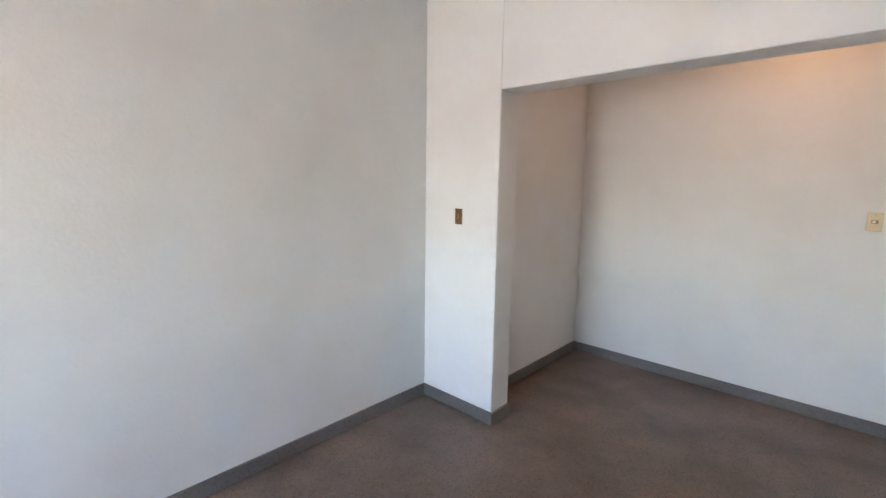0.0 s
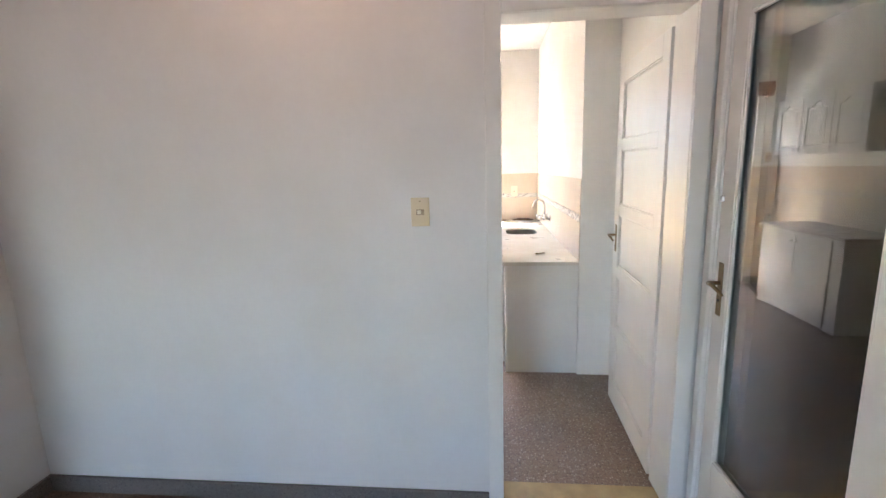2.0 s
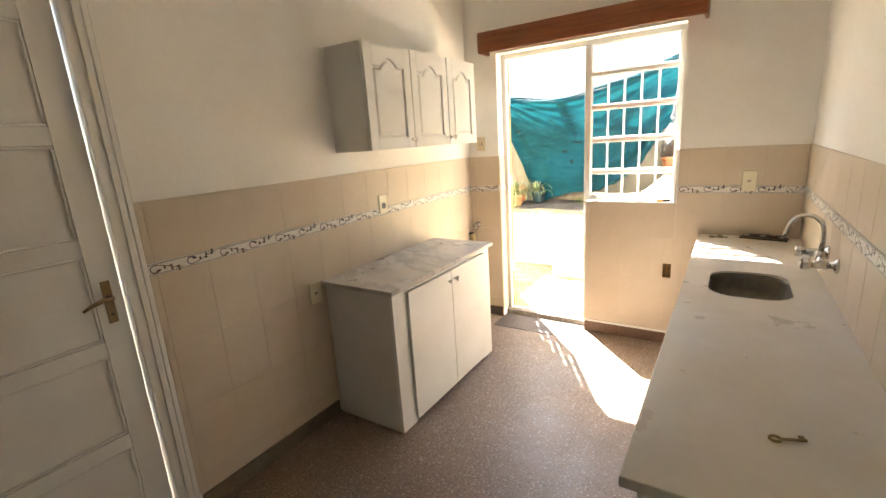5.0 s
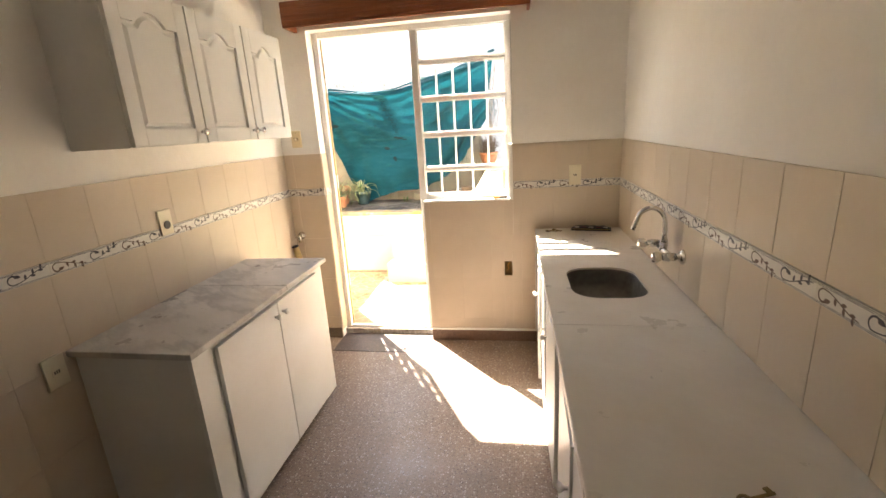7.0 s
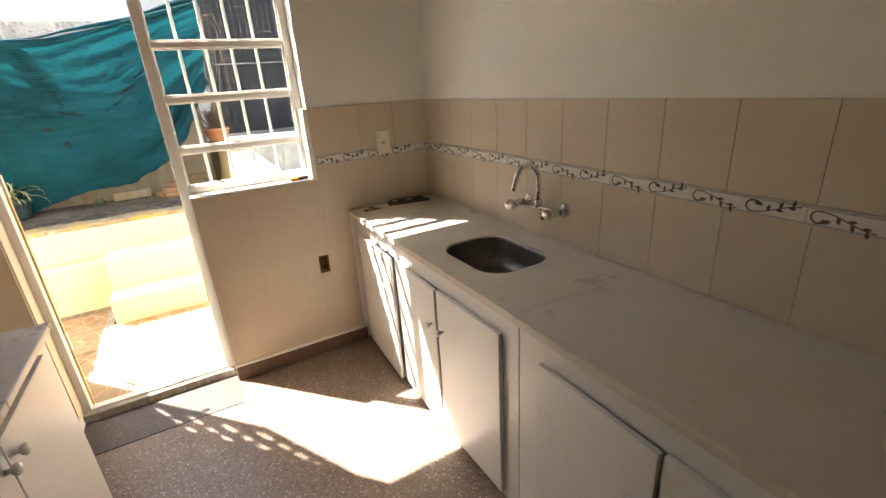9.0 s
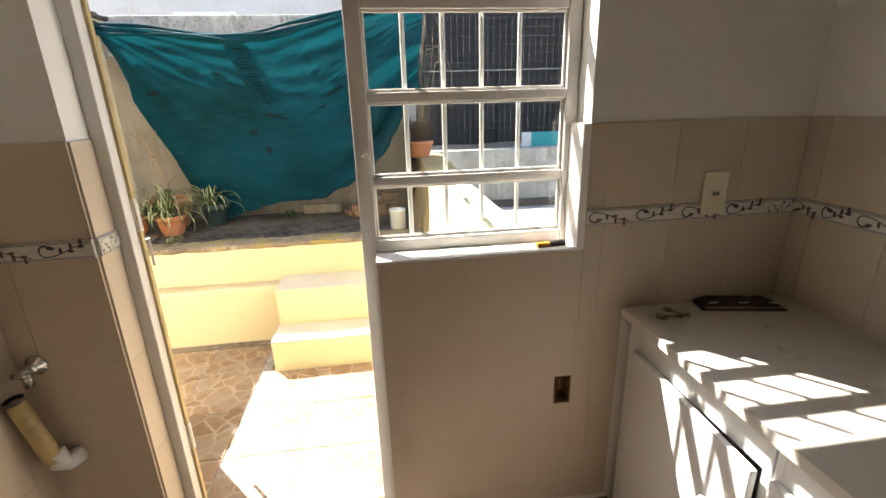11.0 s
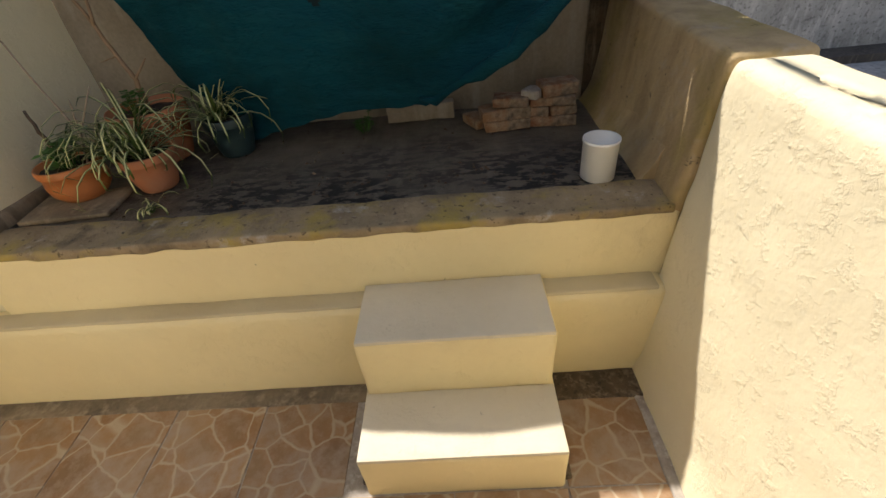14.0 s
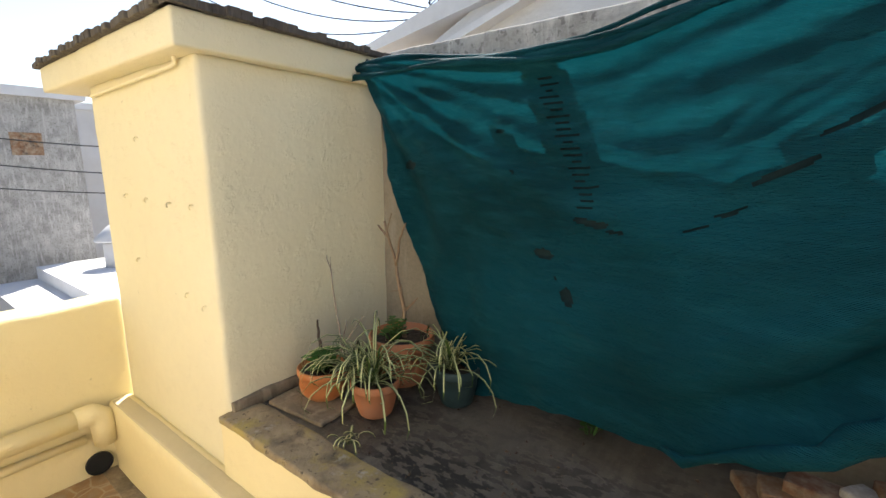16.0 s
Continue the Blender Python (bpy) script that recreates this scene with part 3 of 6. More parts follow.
casing("trim_kitchen_doorway", [(DOOR_L - 0.066, DOOR_L, WALL_Y - 0.018, WALL_Y, -0.028, DOOR_T + 0.066), (DOOR_R, DOOR_R + 0.066, WALL_Y - 0.018, WALL_Y, -0.028, DOOR_T + 0.066), (DOOR_L, DOOR_R, WALL_Y - 0.018, WALL_Y, DOOR_T, DOOR_T + 0.066),
    (DOOR_L - 0.03, DOOR_L, WALL_Y, KY0 + 0.005, -0.028, DOOR_T + 0.03), (DOOR_R, DOOR_R + 0.03, WALL_Y, 3.785, -0.028, DOOR_T + 0.03), (DOOR_L, DOOR_R, WALL_Y, KY0 + 0.005, DOOR_T, DOOR_T + 0.03),
    (DOOR_L - 0.066, DOOR_L, KY0, KY0 + 0.018, -0.028, DOOR_T + 0.066), (DOOR_L, DOOR_R, KY0, KY0 + 0.018, DOOR_T, DOOR_T + 0.066)], "white enamelled wooden casing round the kitchen doorway")
casing("trim_glass_door", [(LX1 - 0.018, LX1, 3.5, 3.55, -0.028, 2.25), (LX1 - 0.018, LX1, 2.58, 2.65, -0.028, 2.25), (LX1 - 0.018, LX1, 2.65, 3.5, 2.18, 2.25), (LX1, LX1 + 0.10, 3.5, 3.53, -0.028, 2.2), (LX1, LX1 + 0.10, 2.62, 2.65, -0.028, 2.2), (LX1, LX1 + 0.10, 2.65, 3.5, 2.18, 2.21)], "white wooden casing round the glazed door")
casing("trim_side_door", [(LX1 - 0.018, LX1, 2.43, 2.49, -0.028, 2.25), (LX1 - 0.018, LX1, 1.60, 1.66, -0.028, 2.18), (LX1, LX1 + 0.10, 2.43, 2.47, -0.028, 2.2), (LX1, LX1 + 0.10, 1.63, 1.66, -0.028, 2.2), (LX1 - 0.012, LX1 + 0.10, 1.66, 2.43, 2.172, 2.20)], "white wooden casing round the panelled side door")
casing("trim_west_door", [(KX0, KX0 + 0.022, 4.745, 4.835, 0, 2.31), (KX0, KX0 + 0.022, 3.88, 3.97, 0, 2.31), (KX0, KX0 + 0.022, 3.97, 4.745, 2.22, 2.31), (KX0 - 0.12, KX0, 4.745, 4.81, 0, 2.24), (KX0 - 0.12, KX0, 3.95, 3.97, 0, 2.24), (KX0 - 0.12, KX0, 3.97, 4.745, 2.22, 2.24), (KX0 + 0.022, KX0 + 0.030, 4.782, 4.806, 0.11, 2.29), (KX0 + 0.022, KX0 + 0.026, 4.812, 4.833, 0.11, 2.305), (KX0 - 0.03, KX0 + 0.03, 4.735, 4.842, 0, 0.11)], "white wooden casing round the kitchen side door")


# ---- panelled doors ----
def lever_handle(parent, x, z, side, plate=0.17, turn=1):
    """A small backplate with a curved lever on the face y = side of a leaf; the lever points along turn."""
    y = side
    s = 1 if side > 0.02 else -1
    h = part("backplate", boxes((x - 0.016, x + 0.016, min(y, y + s * 0.004), max(y, y + s * 0.004), z - plate * 0.62, z + plate * 0.38), bevel=0.0015), "bronze", parent, "aged bronze backplate")
    bm = bmesh.new()
    tube(bm, [(x, y, z), (x, y + s * 0.045, z)], 0.008)
    tube(bm, [(x, y + s * 0.045, z), (x + turn * 0.035, y + s * 0.05, z + 0.003), (x + turn * 0.075, y + s * 0.048, z - 0.008), (x + turn * 0.10, y + s * 0.042, z - 0.022)], [0.009, 0.008, 0.007, 0.005])
    part("lever", bm, "bronze", h, "curved bronze lever", True)
    bm = bmesh.new()
    tube(bm, [(x, y, z - 0.07), (x, y + s * 0.008, z - 0.07)], 0.006)
    part("keyhole", bm, "dark_plastic", h)


def panel_door(name, label, m, width, height, panels, lock_low=True, group=""):
    """A leaf along +x from its hinge, 36 mm thick, with recessed horizontal panels."""
    door = tagged(thing(name, label, "door", m), kind="structure")
    st, rail, th = 0.095, 0.062, 0.036
    step = (height - 0.14 - 0.10 + rail) / panels
    zs = [0.14 + i * step for i in range(panels)]
    ph = step - rail
    specs = [(0, st, 0, th, 0, height), (width - st, width, 0, th, 0, height), (st, width - st, 0, th, 0, 0.14), (st, width - st, 0, th, zs[-1] + ph, height)]
    specs += [(st, width - st, 0, th, z - rail, z) for z in zs[1:]]
    part("door_frame", boxes(*specs, bevel=0.002), "white_enamel", door)
    for z in zs:
        bm = boxes((st - 0.002, width - st + 0.002, 0.014, th - 0.014, z - 0.002, z + ph + 0.002))
        part("panel", bm, "white_enamel", door)
        mould = bmesh.new()
        for ya, yb in ((0.003, 0.013), (th - 0.013, th - 0.003)):
            for s in ((st, width - st, ya, yb, z, z + 0.012), (st, width - st, ya, yb, z + ph - 0.012, z + ph), (st, st + 0.012, ya, yb, z + 0.012, z + ph - 0.012), (width - st - 0.012, width - st, ya, yb, z + 0.012, z + ph - 0.012)):
                box(mould, *s, bevel=0.005)
        part("moulding", mould, "white_enamel", door)
    lx = width - 0.05
    lever_handle(door, lx, 1.12, th, 0.17, -1)
    lever_handle(door, lx, 1.12, 0.0, 0.17, -1)
    for z in (0.25, height - 0.25):
        bm = bmesh.new()
        tube(bm, [(0.0, -0.004, z - 0.05), (0.0, -0.004, z + 0.05)], 0.007)
        part("hinge", bm, "white_enamel", door, "painted steel hinge")
    return door


def along(x0, y0, x1, y1, z):
    return pose(x0, y0, z, 0, 0, math.degrees(math.atan2(y1 - y0, x1 - x0)))


panel_door("door_1", "open white enamelled panel door standing into the kitchen", along(1.998, 3.80, 2.020, 4.61, 0.012), 0.81, 2.13, 5)
panel_door("door_2", "closed white panelled wooden door in the kitchen wall", along(KX0 - 0.006, 3.975, KX0 - 0.006, 4.74, 0.012), 0.762, 2.2, 5)
panel_door("door_3", "closed white panelled door beside the glazed door", along(LX1 + 0.045, 1.665, LX1 + 0.045, 2.428, 0.012), 0.762, 2.15, 5)

bulb = thing("ceiling_bulb", "bare warm bulb hanging below the alcove ceiling", "lamp", pose(0.45, 2.95, 2.76))
part("cord", lathe([(0.003, 0.03), (0.003, CEIL - 2.76)], 8), "dark_plastic", bulb)
part("lampholder", lathe([(0.018, -0.005), (0.02, 0.03), (0.008, 0.045)], 14), "dark_plastic", bulb)

glazed = tagged(thing("door_4", "white wooden door with one tall glass pane", "door", along(LX1 + 0.045, 2.655, LX1 + 0.045, 3.495, 0.012)), kind="structure")
part("door_frame", boxes((0, 0.115, 0, 0.04, 0, 2.16), (0.75, 0.84, 0, 0.04, 0, 2.16), (0.115, 0.75, 0, 0.04, 0, 0.36), (0.115, 0.75, 0, 0.04, 2.06, 2.16), bevel=0.003), "white_enamel", glazed)
bead = bmesh.new()
for s in ((0.115, 0.127, 0.026, 0.038, 0.36, 2.06), (0.738, 0.75, 0.026, 0.038, 0.36, 2.06), (0.127, 0.738, 0.026, 0.038, 0.36, 0.372), (0.127, 0.738, 0.026, 0.038, 2.048, 2.06)):
    box(bead, *s, bevel=0.003)
part("glazing_bead", bead, "white_enamel", glazed)
pane = part("pane", boxes((0.115, 0.75, 0.016, 0.022, 0.36, 2.06)), "door_glass", glazed, "clear reflecting glass pane")
pane.visible_shadow = False
lever_handle(glazed, 0.795, 1.10, 0.04, 0.21, -1)
for z in (0.3, 1.12, 1.95):
    bm = bmesh.new()
    tube(bm, [(-0.003, 0.045, z - 0.05), (-0.003, 0.045, z + 0.05)], 0.007)
    part("hinge", bm, "steel", glazed)
bm = bmesh.new()
tube(bm, [(0.83, 0.042, 1.42), (0.80, 0.055, 1.42)], 0.006)
tube(bm, [(0.80, 0.055, 1.42), (0.80, 0.055, 1.435)], 0.008)
part("latch_bolt", bm, "steel", glazed)


# ---- switches, sockets and wall boxes ----
def wall_plate(name, label, m, w, h, kind, mat="beige_plastic"):
    """A plate whose face looks along -y of its pose."""
    pl = thing(name, label, "switch" if kind == "switch" else "socket", m)
    part("plate", boxes((-w / 2, w / 2, -0.009, 0, -h / 2, h / 2), bevel=0.0025), mat, pl)
    part("surround", boxes((-0.017, 0.017, -0.0105, -0.009, -0.012, 0.012), bevel=0.0005), "bronze" if kind == "switch" else "ivory_plastic", pl)
    if kind == "switch":
        part("rocker", boxes((-0.012, 0.004, -0.014, -0.0105, -0.008, 0.008), bevel=0.001), "ivory_plastic", pl)
        part("screw", boxes((-0.004, 0.004, -0.0105, -0.009, h / 2 - 0.016, h / 2 - 0.013)), "old_brass", pl)
    elif kind == "round":
        part("socket_face", lathe([(0.020, 0.0), (0.020, 0.003), (0.0, 0.0035)], 20), "dark_plastic", pl, "", False, pose(0, -0.0105, -0.012, 90, 0, 0))
    else:
        for dx in (-0.008, 0.0, 0.008):
            part("slot", boxes((dx - 0.0022, dx + 0.0022, -0.0115, -0.0105, -0.006, 0.006)), "dark_plastic", pl)
    return pl


wall_plate("light_switch", "beige plastic light switch on the white wall", pose(0.887, WALL_Y, 1.40, 0, 0, 0), 0.078, 0.122, "switch")
wall_plate("light_switch", "beige light switch above the tiles by the patio door", pose(-0.444, KY1, 1.586, 0, 0, 0), 0.075, 0.118, "switch")
wall_plate("power_socket", "ivory power socket plate over the patterned tile band", pose(1.533, KY1 - 0.008, 1.25, 0, 0, 0), 0.080, 0.135, "slots", "ivory_plastic")
wall_plate("power_socket", "ivory plate with one round dark socket on tiles", pose(KX0 + 0.008, 6.338, 1.244, 0, 0, 90), 0.080, 0.122, "round", "ivory_plastic")
wall_plate("power_socket", "ivory power socket beside the marble topped cabinet", pose(KX0 + 0.008, 5.668, 0.825, 0, 0, 90), 0.080, 0.122, "slots", "ivory_plastic")


def wall_box(name, label, m, w, h, mat):
    """An open box let into a wall, seen from its -y side."""
    b = thing(name, label, "junction box", m)
    part("rim", boxes((-w / 2, -w / 2 + 0.004, -0.004, 0.0, -h / 2, h / 2), (w / 2 - 0.004, w / 2, -0.004, 0.0, -h / 2, h / 2), (-w / 2, w / 2, -0.004, 0.0, h / 2 - 0.004, h / 2), (-w / 2, w / 2, -0.004, 0.0, -h / 2, -h / 2 + 0.004)), mat, b)
    part("back", boxes((-w / 2 + 0.004, w / 2 - 0.004, -0.0015, 0.0, -h / 2 + 0.004, h / 2 - 0.004)), mat, b)
    bm = bmesh.new()
    tube(bm, [(-0.01, -0.002, -0.02), (0.004, -0.008, 0.0), (-0.004, -0.006, 0.02)], 0.0025, 6)
    part("wire", bm, "clear_orange", b)
    return b


wall_box("junction_box", "open brown wall box without its switch plate", pose(-1.211, ARCH_Y0, 1.385, 0, 0, 0), 0.062, 0.108, "rust_hole")
hollow = thing("junction_box", "open orange-brown box let into the tiles below the window", "junction box", pose(1.075, KY1, 0.582))
part("liner", boxes((-0.029, -0.025, -0.0045, 0.048, -0.054, 0.054), (0.025, 0.029, -0.0045, 0.048, -0.054, 0.054), (-0.025, 0.025, -0.0045, 0.048, 0.050, 0.054), (-0.025, 0.025, -0.0045, 0.048, -0.054, -0.050)), "box_inside", hollow)
part("back", boxes((-0.025, 0.025, 0.044, 0.048, -0.050, 0.050)), "box_inside", hollow)
bm = bmesh.new()
tube(bm, [(-0.012, 0.044, -0.03), (0.004, 0.02, -0.01), (-0.006, 0.012, 0.018), (0.008, 0.03, 0.034)], 0.0022, 6)
part("wire", bm, "clear_orange", hollow, "loose wire end")

# ---- patio door, window and pelmet ----
FY0, FY1 = 7.69, 7.735
frame_ob = structure("door_frame_patio", boxes((-0.275, -0.235, FY0, FY1, 0.03, 2.30), (-0.235, 1.115, FY0, FY1, 2.262, 2.30), (0.428, 0.475, FY0, FY1, 0.03, 2.262), bevel=0.003), "worn_enamel", "white painted steel frame of patio door and window", "frame")
bm = boxes((-0.236, -0.226, FY1 - 0.004, FY1 + 0.012, 0.06, 2.26))
part("weather_strip", bm, "pipe_pvc", frame_ob, "yellowed paint along the hinge gap")
for z in (0.45, 1.25, 1.95):
    bm = bmesh.new()
    tube(bm, [(-0.232, FY1 + 0.006, z - 0.05), (-0.232, FY1 + 0.006, z + 0.05)], 0.011)
    part("hinge", bm, "worn_enamel", frame_ob, "thickly painted steel hinge")

win = tagged(thing("window_1", "white steel window with five rows of barred panes", "window", pose(0, 0, 0)), kind="structure")
WZ = [1.10, 1.318, 1.562, 1.807, 2.053, 2.264]
WX0, WX1 = 0.475, 1.075
part("window_frame", boxes((WX1, 1.113, FY0, FY1, 1.09, 2.262), (WX0, WX1, FY0, FY1, 1.09, 1.135), bevel=0.003), "worn_enamel", win)
for z in WZ[1:-1]:
    part("glazing_bar", boxes((WX0, WX1, FY0 + 0.005, FY1, z - 0.014, z + 0.014), bevel=0.003), "worn_enamel", win)
for i in range(5):
    z0, z1 = (1.135 if i == 0 else WZ[i] + 0.014), (WZ[i + 1] - 0.014 if i < 4 else 2.262)
    p = part("pane", boxes((WX0, WX1, 7.716, 7.719, z0, z1)), "pane_glass", win)
    p.visible_shadow = False
    putty = bmesh.new()
    for s in ((WX0, WX1, 7.706, 7.716, z0, z0 + 0.010), (WX0, WX1, 7.706, 7.716, z1 - 0.008, z1), (WX0, WX0 + 0.009, 7.706, 7.716, z0 + 0.010, z1 - 0.008), (WX1 - 0.009, WX1, 7.706, 7.716, z0 + 0.010, z1 - 0.008)):
        box(putty, *s, bevel=0.003)
    part("putty", putty, "white_wall", win, "rough painted putty")
for x in (0.590, 0.708, 0.826, 0.944):
    bm = bmesh.new()
    tube(bm, [(x, 7.752, 1.10), (x, 7.752, 2.27)], 0.0075, 8)
    part("bar", bm, "worn_enamel", win, "white round steel security bar")
bm = bmesh.new()
tube(bm, [(0.452, FY0, 1.40), (0.452, FY0 - 0.015, 1.40)], 0.004)
tube(bm, [(0.452, FY0 - 0.015, 1.40), (0.464, FY0 - 0.017, 1.405), (0.472, FY0 - 0.017, 1.392)], [0.005, 0.005, 0.003])
part("catch", bm, "worn_enamel", win, "small white painted catch", True)
structure("window_sill", boxes((0.47, 1.115, KY1 - 0.004, FY0, 1.09, 1.098), bevel=0.002), "white_wall", "white painted inner window sill", "sill")
structure("window_jamb_plaster", boxes((1.092, 1.115, KY1 - 0.008, FY0, 1.098, 1.475)), "white_wall", "chipped white reveal beside the window", "trim")
structure("sill_patio_door", boxes((-0.275, 0.472, 7.66, 7.745, -0.02, PFLOOR - 0.004), bevel=0.006), "joint_cement", "worn cement sill of the patio door", "sill")
structure("sill_strip", boxes((-0.235, 0.43, FY0, FY1, PFLOOR - 0.004, PFLOOR + 0.01), bevel=0.002), "worn_enamel", "white steel threshold strip", "sill")

leaf = tagged(thing("door_5", "open outward white steel door with barred panes", "door", along(-0.300, 7.748, -0.632, 8.362, 0.06)), kind="structure")
LW, LH = 0.693, 2.19
part("leaf_frame", boxes((0, 0.05, -0.036, 0, 0, LH), (LW - 0.05, LW, -0.036, 0, 0, LH), (0.05, LW - 0.05, -0.036, 0, LH - 0.05, LH), bevel=0.003), "worn_enamel", leaf)
part("kick_panel", boxes((0.05, LW - 0.05, -0.030, -0.006, 0.02, 0.98), bevel=0.002), "worn_enamel", leaf, "plain white steel lower panel")
RZ = [0.98, 1.28, 1.57, 1.86, LH - 0.05]
for z in RZ[:-1]:
    part("rail", boxes((0.05, LW - 0.05, -0.036, 0.0, z, z + 0.035), bevel=0.004), "worn_enamel", leaf)
for a, b in zip(RZ, RZ[1:]):
    p = part("pane", boxes((0.05, LW - 0.05, -0.020, -0.017, a + 0.035, b)), "pane_glass", leaf)
    p.visible_shadow = False
for k in range(4):
    bm = bmesh.new()
    x = 0.05 + (LW - 0.1) * (k + 1) / 5
    tube(bm, [(x, 0.004, 1.0), (x, 0.004, LH - 0.03)], 0.0075, 8)
    part("bar", bm, "worn_enamel", leaf)
bm = bmesh.new()
tube(bm, [(LW - 0.025, -0.036, 0.95), (LW - 0.025, -0.085, 0.95)], 0.008)
box(bm, LW - 0.034, LW - 0.016, -0.094, -0.082, 0.83, 0.958, bevel=0.003)
part("handle", bm, "steel", leaf, "grey steel lever hanging down")
bm = bmesh.new()
tube(bm, [(LW - 0.02, -0.036, 1.62), (LW - 0.02, -0.06, 1.625)], 0.006)
tube(bm, [(LW - 0.02, -0.06, 1.61), (LW - 0.02, -0.06, 1.64)], 0.012)
part("latch_eye", bm, "worn_enamel", leaf)

pel = thing("wooden_pelmet", "grooved reddish brown wooden pelmet above the patio door", "pelmet", pose(0, 0, 0))
bm = boxes((-0.348, 1.235, 7.42, 7.438, 2.29, 2.443), bevel=0.002)
part("front_board", bm, "pelmet_wood", pel)
for z in (2.320, 2.352, 2.384, 2.416):
    part("slat_moulding", boxes((-0.348, 1.235, 7.415, 7.42, z - 0.012, z + 0.012), bevel=0.002), "pelmet_wood", pel)
part("top_board", boxes((-0.348, 1.235, 7.438, KY1, 2.425, 2.443)), "pelmet_wood", pel)
for x in (-0.348, 1.217):
    part("end_board", boxes((x, x + 0.018, 7.438, KY1, 2.29, 2.425)), "pelmet_wood", pel)


# ---- kitchen cabinets ----
def knob(parent, m, mat="white_plastic", label="small turned white knob"):
    bm = lathe([(0.007, 0.0), (0.006, 0.010), (0.013, 0.017), (0.016, 0.023), (0.014, 0.029), (0.006, 0.032), (0.0, 0.033)], 16)
    part("knob", bm, mat, parent, label, True, m)


def carcass(parent, x0, x1, y0, y1, z0, z1, open_side):
    """Five boards 18 mm thick, open towards +x (1) or -x (-1)."""
    t = 0.018
    bx = x0 if open_side > 0 else x1 - t
    part("side_panel", boxes((x0, x1, y0, y0 + t, z0, z1), bevel=0.001), "chipboard_white", parent)
    part("side_panel", boxes((x0, x1, y1 - t, y1, z0, z1), bevel=0.001), "chipboard_white", parent)
    part("back_panel", boxes((bx, bx + t, y0 + t, y1 - t, z0, z1)), "chipboard_white", parent)
    part("bottom_panel", boxes((x0 + (t if open_side > 0 else 0), x1 - (t if open_side < 0 else 0), y0 + t, y1 - t, z0, z0 + t)), "chipboard_white", parent)
    if open_side > 0:
        part("top_panel", boxes((x0 + (t if open_side > 0 else 0), x1 - (t if open_side < 0 else 0), y0 + t, y1 - t, z1 - t, z1)), "chipboard_white", parent)


base = thing("base_cabinet", "white two-door base cabinet under a grey marble top", "cabinet", pose(0, 0, 0))
carcass(base, KX0 + 0.012, -0.075, 5.75, 6.895, 0.0, 0.852, 1)
part("face_frame", boxes((-0.075, -0.057, 5.75, 5.885, 0, 0.852), (-0.075, -0.057, 6.775, 6.895, 0, 0.852), (-0.075, -0.057, 5.885, 6.775, 0.80, 0.852), bevel=0.001), "cabinet_paint", base)
for a, b, ky in ((5.872, 6.331, 6.298), (6.337, 6.785, 6.372)):
    d = part("cabinet_door", boxes((-0.055, -0.037, a, b, 0.03, 0.828), bevel=0.0025), "cabinet_paint", base)
    knob(d, pose(-0.037, ky, 0.765, 0, 90, 0))
top = thing("marble_worktop", "grey veined white marble top in two pieces", "worktop", pose(0, 0, 0))
part("marble_slab", boxes((KX0 + 0.008, -0.03, 5.722, 6.432, 0.854, 0.880), bevel=0.004), "grey_marble", top)
part("marble_slab", boxes((KX0 + 0.008, -0.03, 6.434, 6.925, 0.854, 0.880), bevel=0.004), "grey_marble", top)

wallcab = thing("wall_cabinet", "white wall cabinet with three arched panel doors", "cabinet", pose(0, 0, 0))
carcass(wallcab, KX0, -0.302, 5.97, 7.215, 1.605, 2.19, 1)


def arched_door(parent, x, a, b, z0, z1, knob_y):
    """A door in the plane x, facing +x, with a raised panel that has a cathedral arch."""
    bw = 0.065
    bm = boxes((x, x + 0.018, a, a + bw, z0, z1), (x, x + 0.018, b - bw, b, z0, z1), (x, x + 0.018, a + bw, b - bw, z0, z0 + bw), bevel=0.002)
    n, wa, wb = 14, a + bw, b - bw
    arc = [(wa + (wb - wa) * i / n, z1 - bw - 0.055 + 0.045 * (math.sin(math.pi * (i - 3) / (n - 6)) ** 0.8 if 3 < i < n - 3 else 0.0)) for i in range(n + 1)]
    front = [bm.verts.new((x + 0.018, y, z)) for y, z in arc] + [bm.verts.new((x + 0.018, y, z1)) for y in (wb, wa)]
    back = [bm.verts.new((x, v.co.y, v.co.z)) for v in front]
    bm.faces.new(front)
    bm.faces.new(back[::-1])
    for i in range(len(front)):
        j = (i + 1) % len(front)
        bm.faces.new((front[i], back[i], back[j], front[j]))
    d = part("cabinet_door", bm, "cabinet_paint", parent)
    g = 0.012
    bm = bmesh.new()
    def ring(inset, depth):
        pts = [(wa + inset, z0 + bw + inset), (wb - inset, z0 + bw + inset)]
        pts += [(wa + inset + (wb - wa - 2 * inset) * (1 - i / n), arc[n - i][1] - inset) for i in range(n + 1)]
        return [bm.verts.new((x + depth, y, z)) for y, z in pts]
    loops = [ring(0.0, 0.004), ring(g, 0.005), ring(g + 0.014, 0.014)]
    for lo, hi in zip(loops, loops[1:]):
        for i in range(len(lo)):
            j = (i + 1) % len(lo)
            bm.faces.new((lo[i], lo[j], hi[j], hi[i]))
    bm.faces.new(loops[-1])
    part("raised_panel", bm, "cabinet_paint", d)
    knob(d, pose(x + 0.018, knob_y, z0 + 0.05, 0, 90, 0), "chrome", "small bright metal knob")


for a, b, ky in ((5.972, 6.389, 6.358), (6.398, 6.812, 6.782), (6.822, 7.213, 6.852)):
    arched_door(wallcab, -0.300, a, b, 1.607, 2.188, ky)

